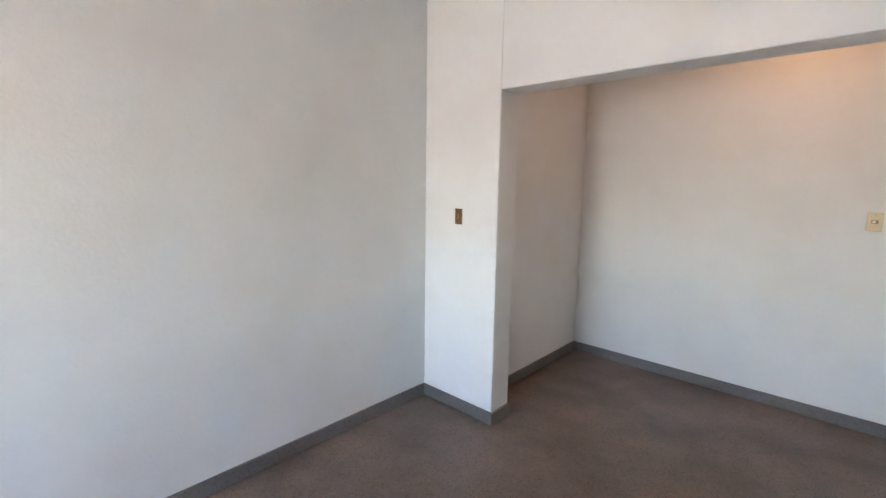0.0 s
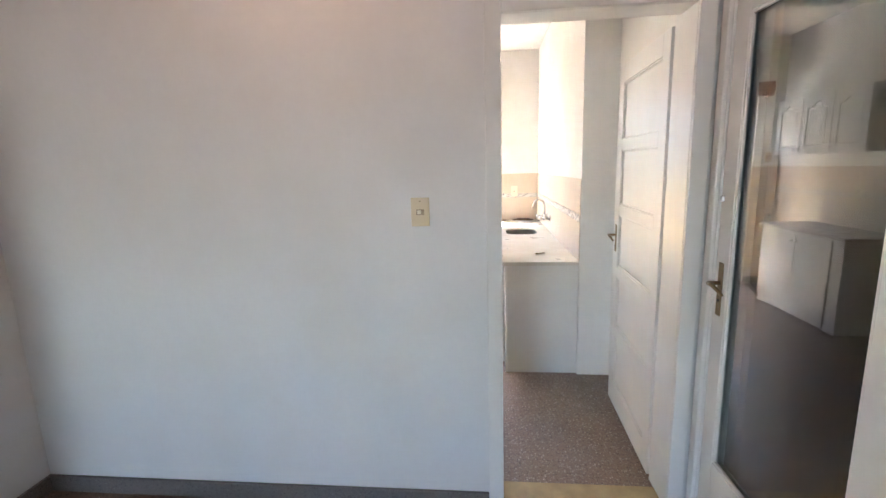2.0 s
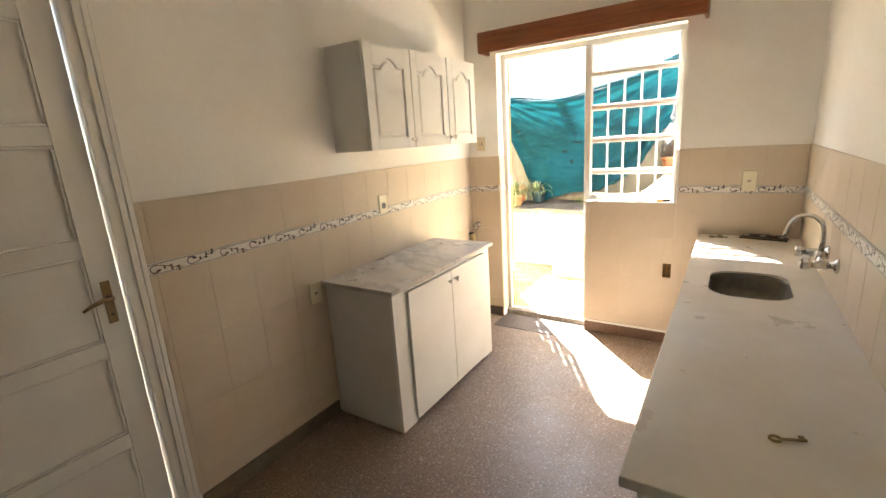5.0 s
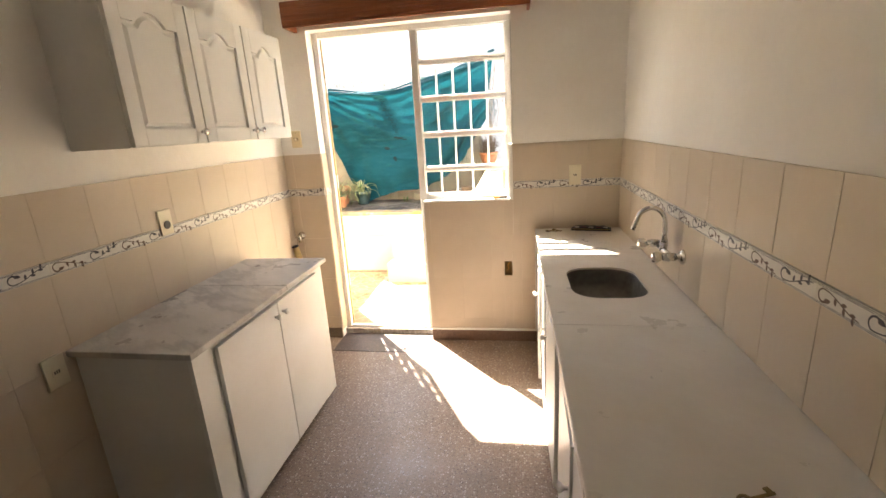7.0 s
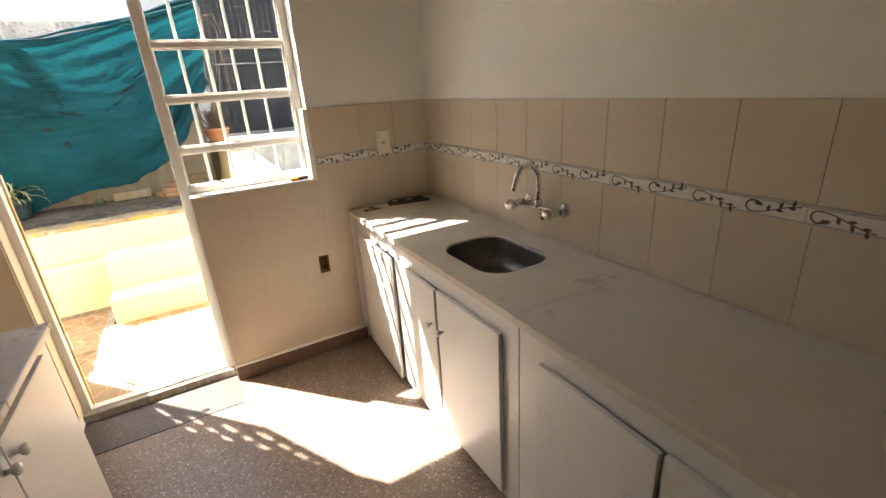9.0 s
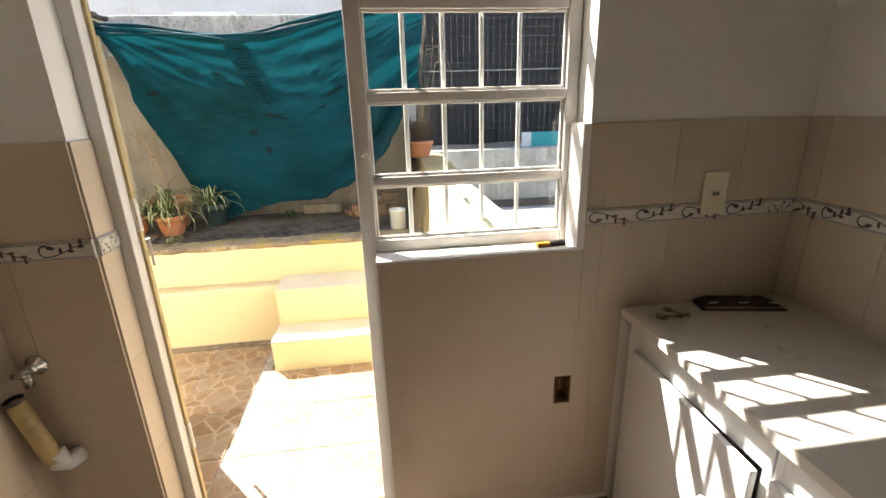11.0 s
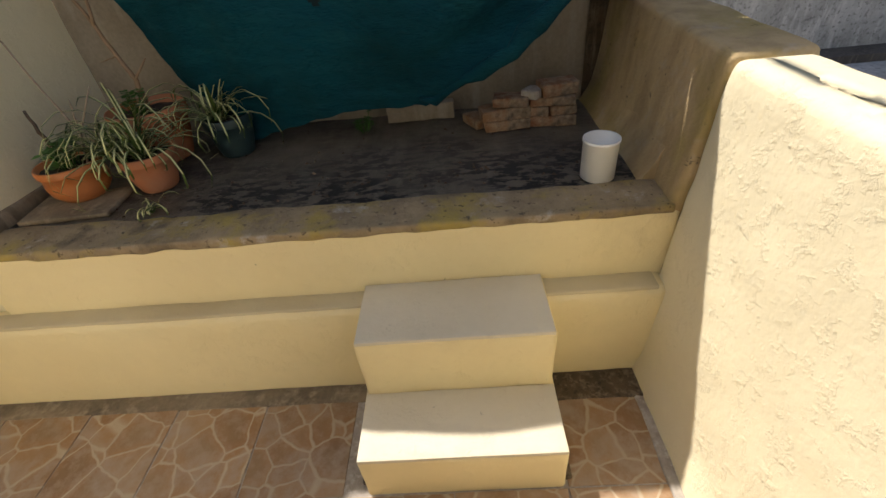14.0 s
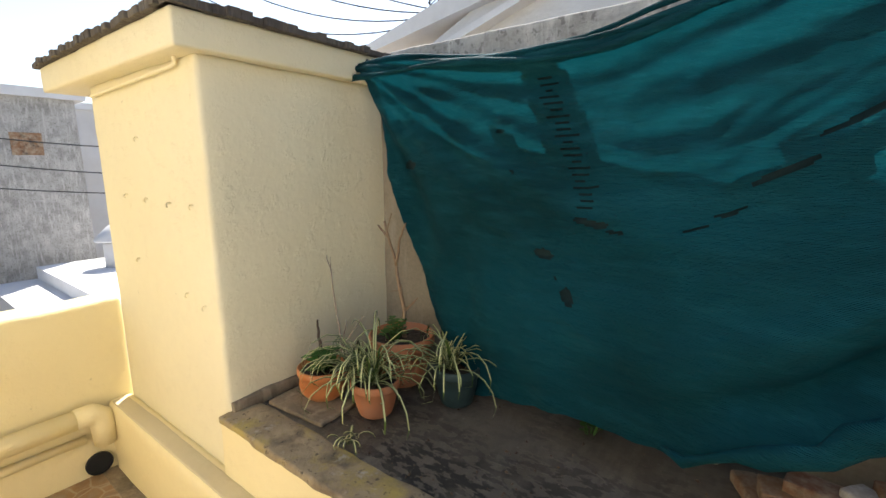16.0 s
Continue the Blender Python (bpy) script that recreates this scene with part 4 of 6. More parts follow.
FX = 1.300
for name, y0, y1, doors, label in (("base_cabinet", 4.955, 6.035, ((5.085, 5.503, 5.462, 0.6), (5.511, 5.925, 5.552, 1.6)), "white two-door base unit at the end of the counter"),
                                   ("base_cabinet", 6.04, 6.995, ((6.125, 6.553, 6.512, 0.9), (6.561, 6.985, 6.602, 1.7)), "white two-door unit under the sink"),
                                   ("base_cabinet", 7.0, 7.58, ((7.012, 7.52, 7.10, 2.3),), "narrow white one-door unit beside the window wall")):
    u = thing(name, label, "cabinet", pose(0, 0, 0), "base units under the sink counter")
    carcass(u, FX + 0.018, KX1 - 0.002, y0, y1, 0.0, 0.848, -1)
    lo, hi = min(d[0] for d in doors) + 0.01, max(d[1] for d in doors) - 0.01
    part("face_frame", boxes((FX, FX + 0.018, y0, lo, 0, 0.848), (FX, FX + 0.018, hi, y1, 0, 0.848), (FX, FX + 0.018, lo, hi, 0.745, 0.848), (FX, FX + 0.018, lo, hi, 0.0, 0.05), bevel=0.001), "cabinet_paint", u)
    for a, b, ky, ajar in doors:
        hinge, free = (a, b) if b - ky < ky - a else (b, a)
        turn = ajar if free > hinge else -ajar
        d = part("cabinet_door", boxes((-0.018, 0.0, min(0, free - hinge), max(0, free - hinge), 0.03, 0.752), bevel=0.0025), "cabinet_paint", u, "", False, pose(FX - 0.001, hinge, 0, 0, 0, turn))
        knob(d, pose(-0.018, ky - hinge, 0.575, 0, -90, 0))

SY0, SY1, SX0, SX1 = 6.285, 6.700, 1.375, 1.700


def rounded_outline(x0, x1, y0, y1, r, n=8):
    pts = []
    for cx, cy, a0 in ((x1 - r, y1 - r, 0), (x0 + r, y1 - r, 90), (x0 + r, y0 + r, 180), (x1 - r, y0 + r, 270)):
        pts += [(cx + r * math.cos(radians(a0 + 90 * i / n)), cy + r * math.sin(radians(a0 + 90 * i / n))) for i in range(n + 1)]
    return pts


def slab_with_hole(x0, x1, y0, y1, z0, z1, hole):
    cx, cy = sum(p[0] for p in hole) / len(hole), sum(p[1] for p in hole) / len(hole)
    inner = sorted(hole, key=lambda p: math.atan2(p[1] - cy, p[0] - cx))
    outer = []
    for px, py in inner:
        dx, dy = px - cx, py - cy
        k = min(((x1 - cx) / dx if dx > 0 else (x0 - cx) / dx) if abs(dx) > 1e-9 else 1e9, ((y1 - cy) / dy if dy > 0 else (y0 - cy) / dy) if abs(dy) > 1e-9 else 1e9)
        outer.append([cx + dx * k, cy + dy * k])
    for corner in ((x0, y0), (x1, y0), (x1, y1), (x0, y1)):
        i = min(range(len(outer)), key=lambda j: (outer[j][0] - corner[0]) ** 2 + (outer[j][1] - corner[1]) ** 2)
        outer[i] = list(corner)
    bm = bmesh.new()
    loops = [[bm.verts.new((x, y, z)) for x, y in ring] for ring, z in ((inner, z0), (inner, z1), (outer, z1), (outer, z0))]
    n = len(inner)
    for a, b in zip(loops, loops[1:] + loops[:1]):
        for i in range(n):
            j = (i + 1) % n
            bm.faces.new((a[i], a[j], b[j], b[i]))
    return bm


counter = thing("marble_worktop", "stained cream marble sink counter in two slabs", "worktop", pose(0, 0, 0))
part("marble_slab", boxes((1.262, KX1 - 0.001, 4.932, 6.018, 0.850, 0.880), bevel=0.004), "cream_marble", counter)
hole = rounded_outline(SX0, SX1, SY0, SY1, 0.11)
part("marble_slab", slab_with_hole(1.265, KX1 - 0.001, 6.021, KY1 - 0.001, 0.850, 0.878, hole), "cream_marble", counter)

sink = thing("kitchen_sink", "oval brushed steel sink let into the marble", "sink", pose(0, 0, 0))
bm = bmesh.new()
loops = []
for inset, z in ((-0.004, 0.872), (0.0, 0.868), (0.004, 0.855), (0.010, 0.80), (0.022, 0.755), (0.050, 0.737), (0.10, 0.731), (0.135, 0.728)):
    r = max(0.11 - inset * 0.6, 0.02)
    loops.append([bm.verts.new((x, y, z)) for x, y in rounded_outline(SX0 + inset, SX1 - inset, SY0 + inset, SY1 - inset, r)])
for a, b in zip(loops, loops[1:]):
    for i in range(len(a)):
        j = (i + 1) % len(a)
        bm.faces.new((a[i], a[j], b[j], b[i]))
bm.faces.new(loops[-1])
bowl = part("bowl", bm, "sink_steel", sink, "", True)
part("drain", lathe([(0.03, 0.0), (0.03, 0.003), (0.022, 0.002), (0.0, 0.002)], 20), "chrome", sink, "round drain", False, pose((SX0 + SX1) / 2, (SY0 + SY1) / 2, 0.7285))

tap = thing("kitchen_tap", "chrome wall mixer tap with a swan-neck spout", "tap", pose(0, 0, 0))
for y in (6.617, 6.387):
    part("flange", lathe([(0.032, 0), (0.032, 0.006), (0.022, 0.014), (0.014, 0.016), (0.014, 0.05)], 20), "chrome", tap, "", True, pose(KX1 - 0.006, y, 1.026, 0, -90, 0))
    part("valve_body", lathe([(0.0, 0), (0.017, 0.002), (0.019, 0.03), (0.016, 0.05), (0.013, 0.055)], 16), "chrome", tap, "", True, pose(1.80, y, 1.026, 0, -90, 0))
    h = lathe([(0.012, 0), (0.02, 0.008), (0.025, 0.018), (0.025, 0.034), (0.018, 0.042), (0.0, 0.044)], 6)
    part("tap_handle", h, "chrome", tap, "faceted round chrome handle", False, pose(1.748, y, 1.026, 0, -90, 0))
bm = bmesh.new()
tube(bm, [(1.785, 6.60, 1.026), (1.785, 6.40, 1.026)], 0.012, 12)
part("crossbar", bm, "chrome", tap, "", True)
bm = bmesh.new()
tube(bm, [(1.785, 6.502, 1.02), (1.785, 6.502, 1.06)], 0.017, 12)
part("collar", bm, "chrome", tap, "", True)
bm = bmesh.new()
neck = [(1.785, 6.502, 1.05), (1.787, 6.502, 1.11), (1.785, 6.502, 1.15)]
neck += [(1.725 + 0.06 * math.cos(radians(a)), 6.502 + 0.006 * a / 170, 1.15 + 0.068 * math.sin(radians(a))) for a in range(20, 176, 15)]
neck += [(1.658, 6.51, 1.135), (1.652, 6.511, 1.12)]
tube(bm, neck, 0.0105, 12)
part("spout", bm, "chrome", tap, "", True)

stub = thing("water_tap", "small old chrome stop tap on the tiled wall", "tap", pose(0, 0, 0))
part("flange", lathe([(0.03, 0), (0.03, 0.005), (0.016, 0.012), (0.011, 0.05), (0.011, 0.06)], 18), "chrome", stub, "", True, pose(-0.507, KY1 - 0.007, 0.863, 90, 0, 0))
bm = bmesh.new()
tube(bm, [(-0.507, KY1 - 0.05, 0.875), (-0.507, KY1 - 0.05, 0.82)], 0.013)
tube(bm, [(-0.53, KY1 - 0.066, 0.863), (-0.485, KY1 - 0.066, 0.863)], 0.008)
part("valve", bm, "chrome", stub, "", True)
pipe = thing("drain_pipe", "yellowed plastic waste pipe stub with open end", "pipe", pose(0, 0, 0))
bm = bmesh.new()
tube(bm, [(-0.505, KY1 - 0.06, 0.575), (-0.54, KY1 - 0.075, 0.79)], 0.024, 16)
part("pipe_stub", bm, "pipe_pvc", pipe, "", True)
part("pipe_rim", lathe([(0.026, 0), (0.026, 0.01), (0.021, 0.01), (0.020, -0.012), (0.0, -0.012)], 16), "dark_plastic", pipe, "dark open pipe end", False, Matrix.Translation((-0.5405, KY1 - 0.0752, 0.789)) @ Vector((-0.035, -0.015, 0.215)).to_track_quat("Z", "Y").to_matrix().to_4x4())
bm = bmesh.new()
tube(bm, [(-0.503, KY1 - 0.055, 0.60), (-0.50, KY1 - 0.05, 0.56), (-0.485, KY1 - 0.04, 0.55), (-0.47, KY1 - 0.006, 0.55)], [0.027, 0.028, 0.027, 0.026], 16)
part("elbow", bm, "white_plastic", pipe, "stained white plastic elbow", True)


# ---- small things in the kitchen ----
def door_key(name, label, m, mat):
    k = thing(name, label, "key", m)
    bm = bmesh.new()
    tube(bm, [(0.0, 0, 0.005), (0.055, 0, 0.005)], 0.0035)
    part("shank", bm, mat, k)
    bm = bmesh.new()
    tube(bm, [(-0.012 + 0.012 * math.cos(2 * math.pi * i / 12), 0.011 * math.sin(2 * math.pi * i / 12), 0.005) for i in range(13)], 0.0035, 6)
    part("bow", bm, mat, k)
    part("bit", boxes((0.043, 0.054, 0.0, 0.016, 0.003, 0.007)), mat, k)
    return k


door_key("door_key", "old bronze door key lying on the counter", pose(1.575, 5.23, 0.880, 0, 0, 20), "old_brass")
door_key("door_key", "brass key on a ring near the window", pose(1.36, 7.50, 0.878, 0, 0, -15), "old_brass")
door_key("door_key", "second brass key on the same ring", pose(1.40, 7.53, 0.878, 0, 0, -55), "bronze")
ring_ob = thing("key_ring", "small steel ring holding two keys", "key ring", pose(1.35, 7.50, 0.878))
bm = bmesh.new()
tube(bm, [(0.016 * math.cos(2 * math.pi * i / 16), 0.016 * math.sin(2 * math.pi * i / 16), 0.0025) for i in range(17)], 0.002, 6)
part("ring", bm, "steel", ring_ob)
pouch = thing("pouch", "dark patterned zip pouch lying flat on marble", "pouch", pose(1.64, 7.535, 0.879, 0, 0, -12))
bm = bmesh.new()
bmesh.ops.create_grid(bm, x_segments=24, y_segments=10, size=0.5)
for v in bm.verts:
    x, y = v.co.x * 0.26, v.co.y * 0.095
    e = (1 - (abs(v.co.x) * 2) ** 6) * (1 - (abs(v.co.y) * 2) ** 4)
    v.co = (x, y, 0.004 + 0.020 * max(e, 0) + 0.006 * noise.noise((x * 30, y * 30, 0)) * max(e, 0))
geo = bmesh.ops.extrude_face_region(bm, geom=bm.faces[:])
for v in [g for g in geo["geom"] if isinstance(g, bmesh.types.BMVert)]:
    v.co.z = 0.0
part("body", bm, "pouch_dark", pouch, "", True)
for i in range(5):
    part("stripe", boxes((-0.105 + i * 0.046, -0.075 + i * 0.046, -0.030, -0.028, 0.018, 0.0245), bevel=0.001), "pouch_red" if i % 2 else "band_white", pouch)
bm = bmesh.new()
tube(bm, [(-0.12, -0.042, 0.010), (0.12, -0.042, 0.011)], 0.003, 6)
part("zip", bm, "old_brass", pouch)
knife = thing("box_cutter", "black and orange box cutter on the window sill", "cutter", pose(1.02, 7.632, 1.098, 0, 0, 6))
part("grip", boxes((0.0, 0.055, -0.010, 0.010, 0.0, 0.016), bevel=0.004), "dark_plastic", knife)
part("sleeve", boxes((-0.045, 0.0, -0.009, 0.009, 0.0, 0.014), bevel=0.003), "clear_orange", knife, "orange plastic sleeve")


# ---- wall tiles of the kitchen ----
TILE_MESH = {}


def tile_piece(parent, name, m, w, h, t=0.004, mat="wall_tile", gap=0.0004):
    key = (round(w, 3), round(h, 3), t, mat, gap)
    if key not in TILE_MESH:
        bm = bmesh.new()
        e = gap * 0.7
        a, b = w / 2 - gap / 2, h / 2 - gap / 2
        low = [bm.verts.new((x, 0, z)) for x, z in ((-a, -b), (a, -b), (a, b), (-a, b))]
        high = [bm.verts.new((x, -t, z)) for x, z in ((-a + e, -b + e), (a - e, -b + e), (a - e, b - e), (-a + e, b - e))]
        bm.faces.new(high)
        for i in range(4):
            bm.faces.new((low[i], low[(i + 1) % 4], high[(i + 1) % 4], high[i]))
        TILE_MESH[key] = mesh_of(name, bm, mat)
    ob = new(name, TILE_MESH[key])
    ob.parent = parent
    ob.matrix_basis = m
    return ob


def vine_meshes(length, h):
    """Scrolls with leaves for one border piece: a brown half, a dark half and the edge lines, as flat strips."""
    def strip(bm, pts, widths):
        prev = None
        for i, (x, z) in enumerate(pts):
            ax, az = pts[max(i - 1, 0)]
            bx, bz = pts[min(i + 1, len(pts) - 1)]
            d = math.hypot(bx - ax, bz - az) or 1
            nx, nz = -(bz - az) / d, (bx - ax) / d
            w = widths[i] / 2
            pair = (bm.verts.new((x + nx * w, -0.0096, z + nz * w)), bm.verts.new((x - nx * w, -0.0096, z - nz * w)))
            if prev:
                bm.faces.new((prev[0], prev[1], pair[1], pair[0]))
            prev = pair

    def leaf_at(bm, x, z, a, size):
        pts = [(x + size * u * math.cos(a), z + size * u * math.sin(a)) for u in (0, 0.25, 0.55, 0.8, 1)]
        strip(bm, pts, [0.0014, size * 0.42, size * 0.50, size * 0.28, 0.0006])

    out = []
    half, amp = length / 2, h * 0.30
    for k, mat in ((0, "band_brown"), (1, "band_dark")):
        bm, s = bmesh.new(), (1 if k == 0 else -1)
        x0 = -half + k * half
        k_len = half / 0.1535
        fit = min(1.0, k_len * 1.5)
        curl = [(x0 + (0.026 + 0.016 * math.cos(radians(a))) * k_len, s * amp * math.sin(radians(a))) for a in range(-60, -281, -20)]
        stem = [(x0 + (0.026 + 0.115 * j / 12) * k_len, s * amp * math.cos(math.pi * j / 12)) for j in range(2, 13)]
        strip(bm, curl + stem, [(0.0056 - 0.00018 * i) * fit for i in range(len(curl))] + [0.0030 * fit] * len(stem))
        leaf_at(bm, curl[0][0] - 0.004, curl[0][1], s * 0.35, 0.024 * fit)
        leaf_at(bm, curl[0][0], curl[0][1], s * 1.5, 0.010 * fit)
        for j, side in ((2, -1), (4, 1), (5, -1), (7, 1), (8, -1)):
            x, z = stem[j]
            leaf_at(bm, x, z, s * (-0.6 + side * 0.75), 0.019 * fit)
        out.append(mesh_of("vine", bm, mat))
    bm = bmesh.new()
    for z in (-h / 2 + 0.0030, -h / 2 + 0.0065, h / 2 - 0.0030, h / 2 - 0.0065):
        strip(bm, [(-length / 2 + 0.001, z), (length / 2 - 0.001, z)], [0.0014, 0.0014])
    out.append(mesh_of("edge_line", bm, "band_dark"))
    return out


BAND_Z, BAND_H, BAND_L = 1.195, 0.052, 0.307
VINE = {}


def tile_field(parent, place, turn, start, stop, rows, pitch, phase, gap=0.0004):
    """Tiles on an upright wall. place(s): the foot of the wall at run s; turn: degrees about z. Rows are (z0, z1)."""
    cuts = [start] + [phase + pitch * k for k in range(-60, 60) if start + 0.015 < phase + pitch * k < stop - 0.015] + [stop]
    for a, b in zip(cuts, cuts[1:]):
        for z0, z1 in rows:
            x, y = place((a + b) / 2)
            tile_piece(parent, "tile", pose(x, y, (z0 + z1) / 2, 0, 0, turn), b - a, z1 - z0, gap=gap)


def tile_band(parent, place, turn, start, stop):
    s = start
    while s < stop - 0.01:
        e = min(s + BAND_L, stop)
        x, y = place((s + e) / 2)
        p = tile_piece(parent, "border_tile", pose(x, y, BAND_Z, 0, 0, turn), e - s, BAND_H, 0.009, "band_white")
        key = round(e - s, 3)
        if key not in VINE:
            VINE[key] = vine_meshes(e - s, BAND_H)
        for mesh in VINE[key]:
            new(mesh.name.split(".")[0], mesh).parent = p
        s = e


LOW, MID, TOP = BAND_Z - BAND_H / 2, (0.178, 0.508, 0.838), (BAND_Z + BAND_H / 2, 1.475)
FULL = [(0.086, 0.178), (0.178, 0.508), (0.508, 0.838), (0.838, LOW), TOP]


def tiled_wall(name, label, backing):
    return structure(name, boxes(backing), "grout", label, "tiles")


tw = tiled_wall("tiles_west", "matt beige wall tiles with a vine border band", (KX0, KX0 + 0.002, 4.836, KY1, 0.086, 1.474))
tile_field(tw, lambda s: (KX0 + 0.002, s), 90, 4.836, KY1, FULL, 0.221, 5.312)
tile_band(tw, lambda s: (KX0 + 0.002, s), 90, 4.836, KY1)
te = tiled_wall("tiles_east", "matt beige splashback tiles with a vine border band", (KX1 - 0.002, KX1, 4.934, KY1, 0.88, 1.474))
tile_field(te, lambda s: (KX1 - 0.002, s), -90, 4.934, KY1, [(0.881, LOW), TOP], 0.221, 5.312, 0.0009)
tile_band(te, lambda s: (KX1 - 0.002, s), -90, 4.934, KY1)
tn = tiled_wall("tiles_north", "matt beige tiles below and beside the window", (1.116, KX1, KY1 - 0.002, KY1, 0.838, 1.474))
tile_field(tn, lambda s: (s, KY1 - 0.002), 0, 1.116, KX1 - 0.008, [(0.838, LOW), TOP], 0.221, 1.616)
for xa, xb, rows in ((0.472, 1.045, [(0.10, 0.178), (0.178, 0.508), (0.508, 0.838), (0.838, 1.089)]), (1.045, 1.105, [(0.10, 0.178), (0.178, 0.527), (0.637, 0.838), (0.838, 1.089)]), (1.105, 1.268, [(0.10, 0.178), (0.178, 0.508), (0.508, 0.838)]), (1.105, 1.115, [(0.838, 1.089)])):
    tile_field(tn, lambda s: (s, KY1), 0, xa, xb, rows, 0.221, 1.616, 0.0002)
tile_band(tn, lambda s: (s, KY1 - 0.002), 0, 1.116, KX1 - 0.010)
tl = tiled_wall("tiles_door_side", "matt beige tiles beside the patio door", (KX0, -0.275, KY1 - 0.002, KY1, 0.086, 1.474))
tile_field(tl, lambda s: (s, KY1 - 0.002), 0, KX0 + 0.008, -0.275, FULL, 0.221, -0.496)
tile_band(tl, lambda s: (s, KY1 - 0.002), 0, KX0 + 0.010, -0.275)
tr = tiled_wall("tiles_door_reveal", "narrow beige tiles on the door reveal", (-0.275, -0.273, KY1, FY0, 0.06, 1.474))
tile_field(tr, lambda s: (-0.273, s), 90, KY1 + 0.001, FY0, FULL, 0.3, 0.0)
tile_band(tr, lambda s: (-0.273, s), 90, KY1 + 0.001, FY0)

# ---- patio structure ----
def rough_block(x0, x1, y0, y1, z0, z1, cell=0.06, amp=0.004, seed=0.0, round_off=0.012):
    """A masonry block with softened edges and an uneven plaster face."""
    bm = bmesh.new()
    box(bm, x0, x1, y0, y1, z0, z1)
    bmesh.ops.bevel(bm, geom=bm.edges[:], offset=round_off, segments=3, affect="EDGES", profile=0.5)
    longest = max(x1 - x0, y1 - y0, z1 - z0)
    for _ in range(9):
        long_edges = [e for e in bm.edges if e.calc_length() > max(cell, longest / 60)]
        if not long_edges or len(bm.verts) > 9000:
            break
        bmesh.ops.subdivide_edges(bm, edges=long_edges, cuts=1, use_grid_fill=True)
    bmesh.ops.recalc_face_normals(bm, faces=bm.faces)
    bm.normal_update()
    for v in bm.verts:
        n = noise.fractal(v.co * 5.5 + Vector((seed, seed * 2, 0)), 1.0, 2.0, 4)
        v.co += v.normal * (amp * n)
    return bm


structure("patio_ground", boxes((-2.62, 0.80, 7.745, 9.3, -0.2, PFLOOR - 0.004)), "joint_cement", "stained cement bed of the patio floor", "ground")
structure("planter_wall", rough_block(-1.50, 0.79, 9.258, 9.40, 0.0, 0.695, 0.08, 0.003, 1.0), "yellow_wall", "pale yellow painted front wall of the planter", "wall", True)
structure("planter_plinth", rough_block(-2.6, 0.78, 9.175, 9.30, 0.0, 0.45, 0.08, 0.003, 2.0, 0.03), "yellow_wall", "thicker yellow painted foot of the planter wall", "wall", True)
structure("planter_ledge", rough_block(-2.55, 0.745, 9.186, 9.262, 0.437, 0.453, 0.05, 0.003, 2.5, 0.006), "ledge_grime", "grimy weathered ledge on the planter foot", "wall", True)
structure("planter_coping", rough_block(-1.49, 0.77, 9.250, 9.418, 0.680, 0.714, 0.022, 0.010, 3.0, 0.010), "planter_edge", "weathered crumbling cement edge of the planter", "wall", True)
structure("planter_floor", rough_block(-1.49, 0.78, 9.405, 10.24, 0.2, 0.708, 0.05, 0.004, 4.0), "planter_slab", "dark damp cement slab of the raised bed", "floor", True)
structure("planter_back", rough_block(-1.6, 0.72, 10.20, 10.35, 0.5, 1.96, 0.09, 0.004, 5.0), "tan_render", "tan cement wall behind the hanging net", "wall", True)
# added block closing the gap, coloured dark for the shade in it
structure("planter_back_end", rough_block(0.715, 0.80, 10.21, 10.34, 0.5, 1.14, 0.05, 0.006, 5.5), "dirt_joint", "dark filler block standing in for the shaded gap beside the back wall", "wall", True)
structure("tower", rough_block(-2.575, -1.475, 9.29, 10.3, 0.0, 2.08, 0.09, 0.004, 6.0, 0.02), "cream_wall", "cream yellow painted masonry tower", "wall", True)
structure("tower_foot", rough_block(-1.49, -1.455, 9.30, 10.2, 0.70, 0.755, 0.03, 0.006, 6.5, 0.008), "old_cement", "crumbled cement fillet at the tower foot", "wall", True)
cap = structure("tower_cornice", rough_block(-3.0, -1.425, 9.205, 10.34, 2.075, 2.20, 0.06, 0.003, 7.0, 0.01), "cream_wall", "cream painted cornice slab of the tower", "wall", True)
rng = random.Random(4)
tiles = bmesh.new()
for i in range(34):
    y = 9.19
    x = -3.04 + i * 0.048
    box(tiles, x, x + 0.046, y - rng.uniform(0.0, 0.02), y + 0.12, 2.198, 2.222 + rng.uniform(0, 0.012), bevel=0.003)
for i in range(24):
    y = 9.19 + i * 0.048
    box(tiles, -1.52, -1.405 + rng.uniform(0, 0.02), y, y + 0.046, 2.198, 2.222 + rng.uniform(0, 0.012), bevel=0.003)
part("roof_edge", tiles, "roof_edge", cap, "dark crumbling tile edge on the cornice")
part("roof_top", boxes((-2.98, -1.52, 9.31, 10.34, 2.199, 2.215)), "roof_edge", cap)
bm = bmesh.new()
tube(bm, [(-2.5, 9.272, 2.02), (-1.62, 9.272, 2.045), (-1.585, 9.272, 2.05), (-1.58, 9.272, 2.085)], 0.008)
part("conduit", bm, "cream_wall", cap, "thin conduit painted cream")

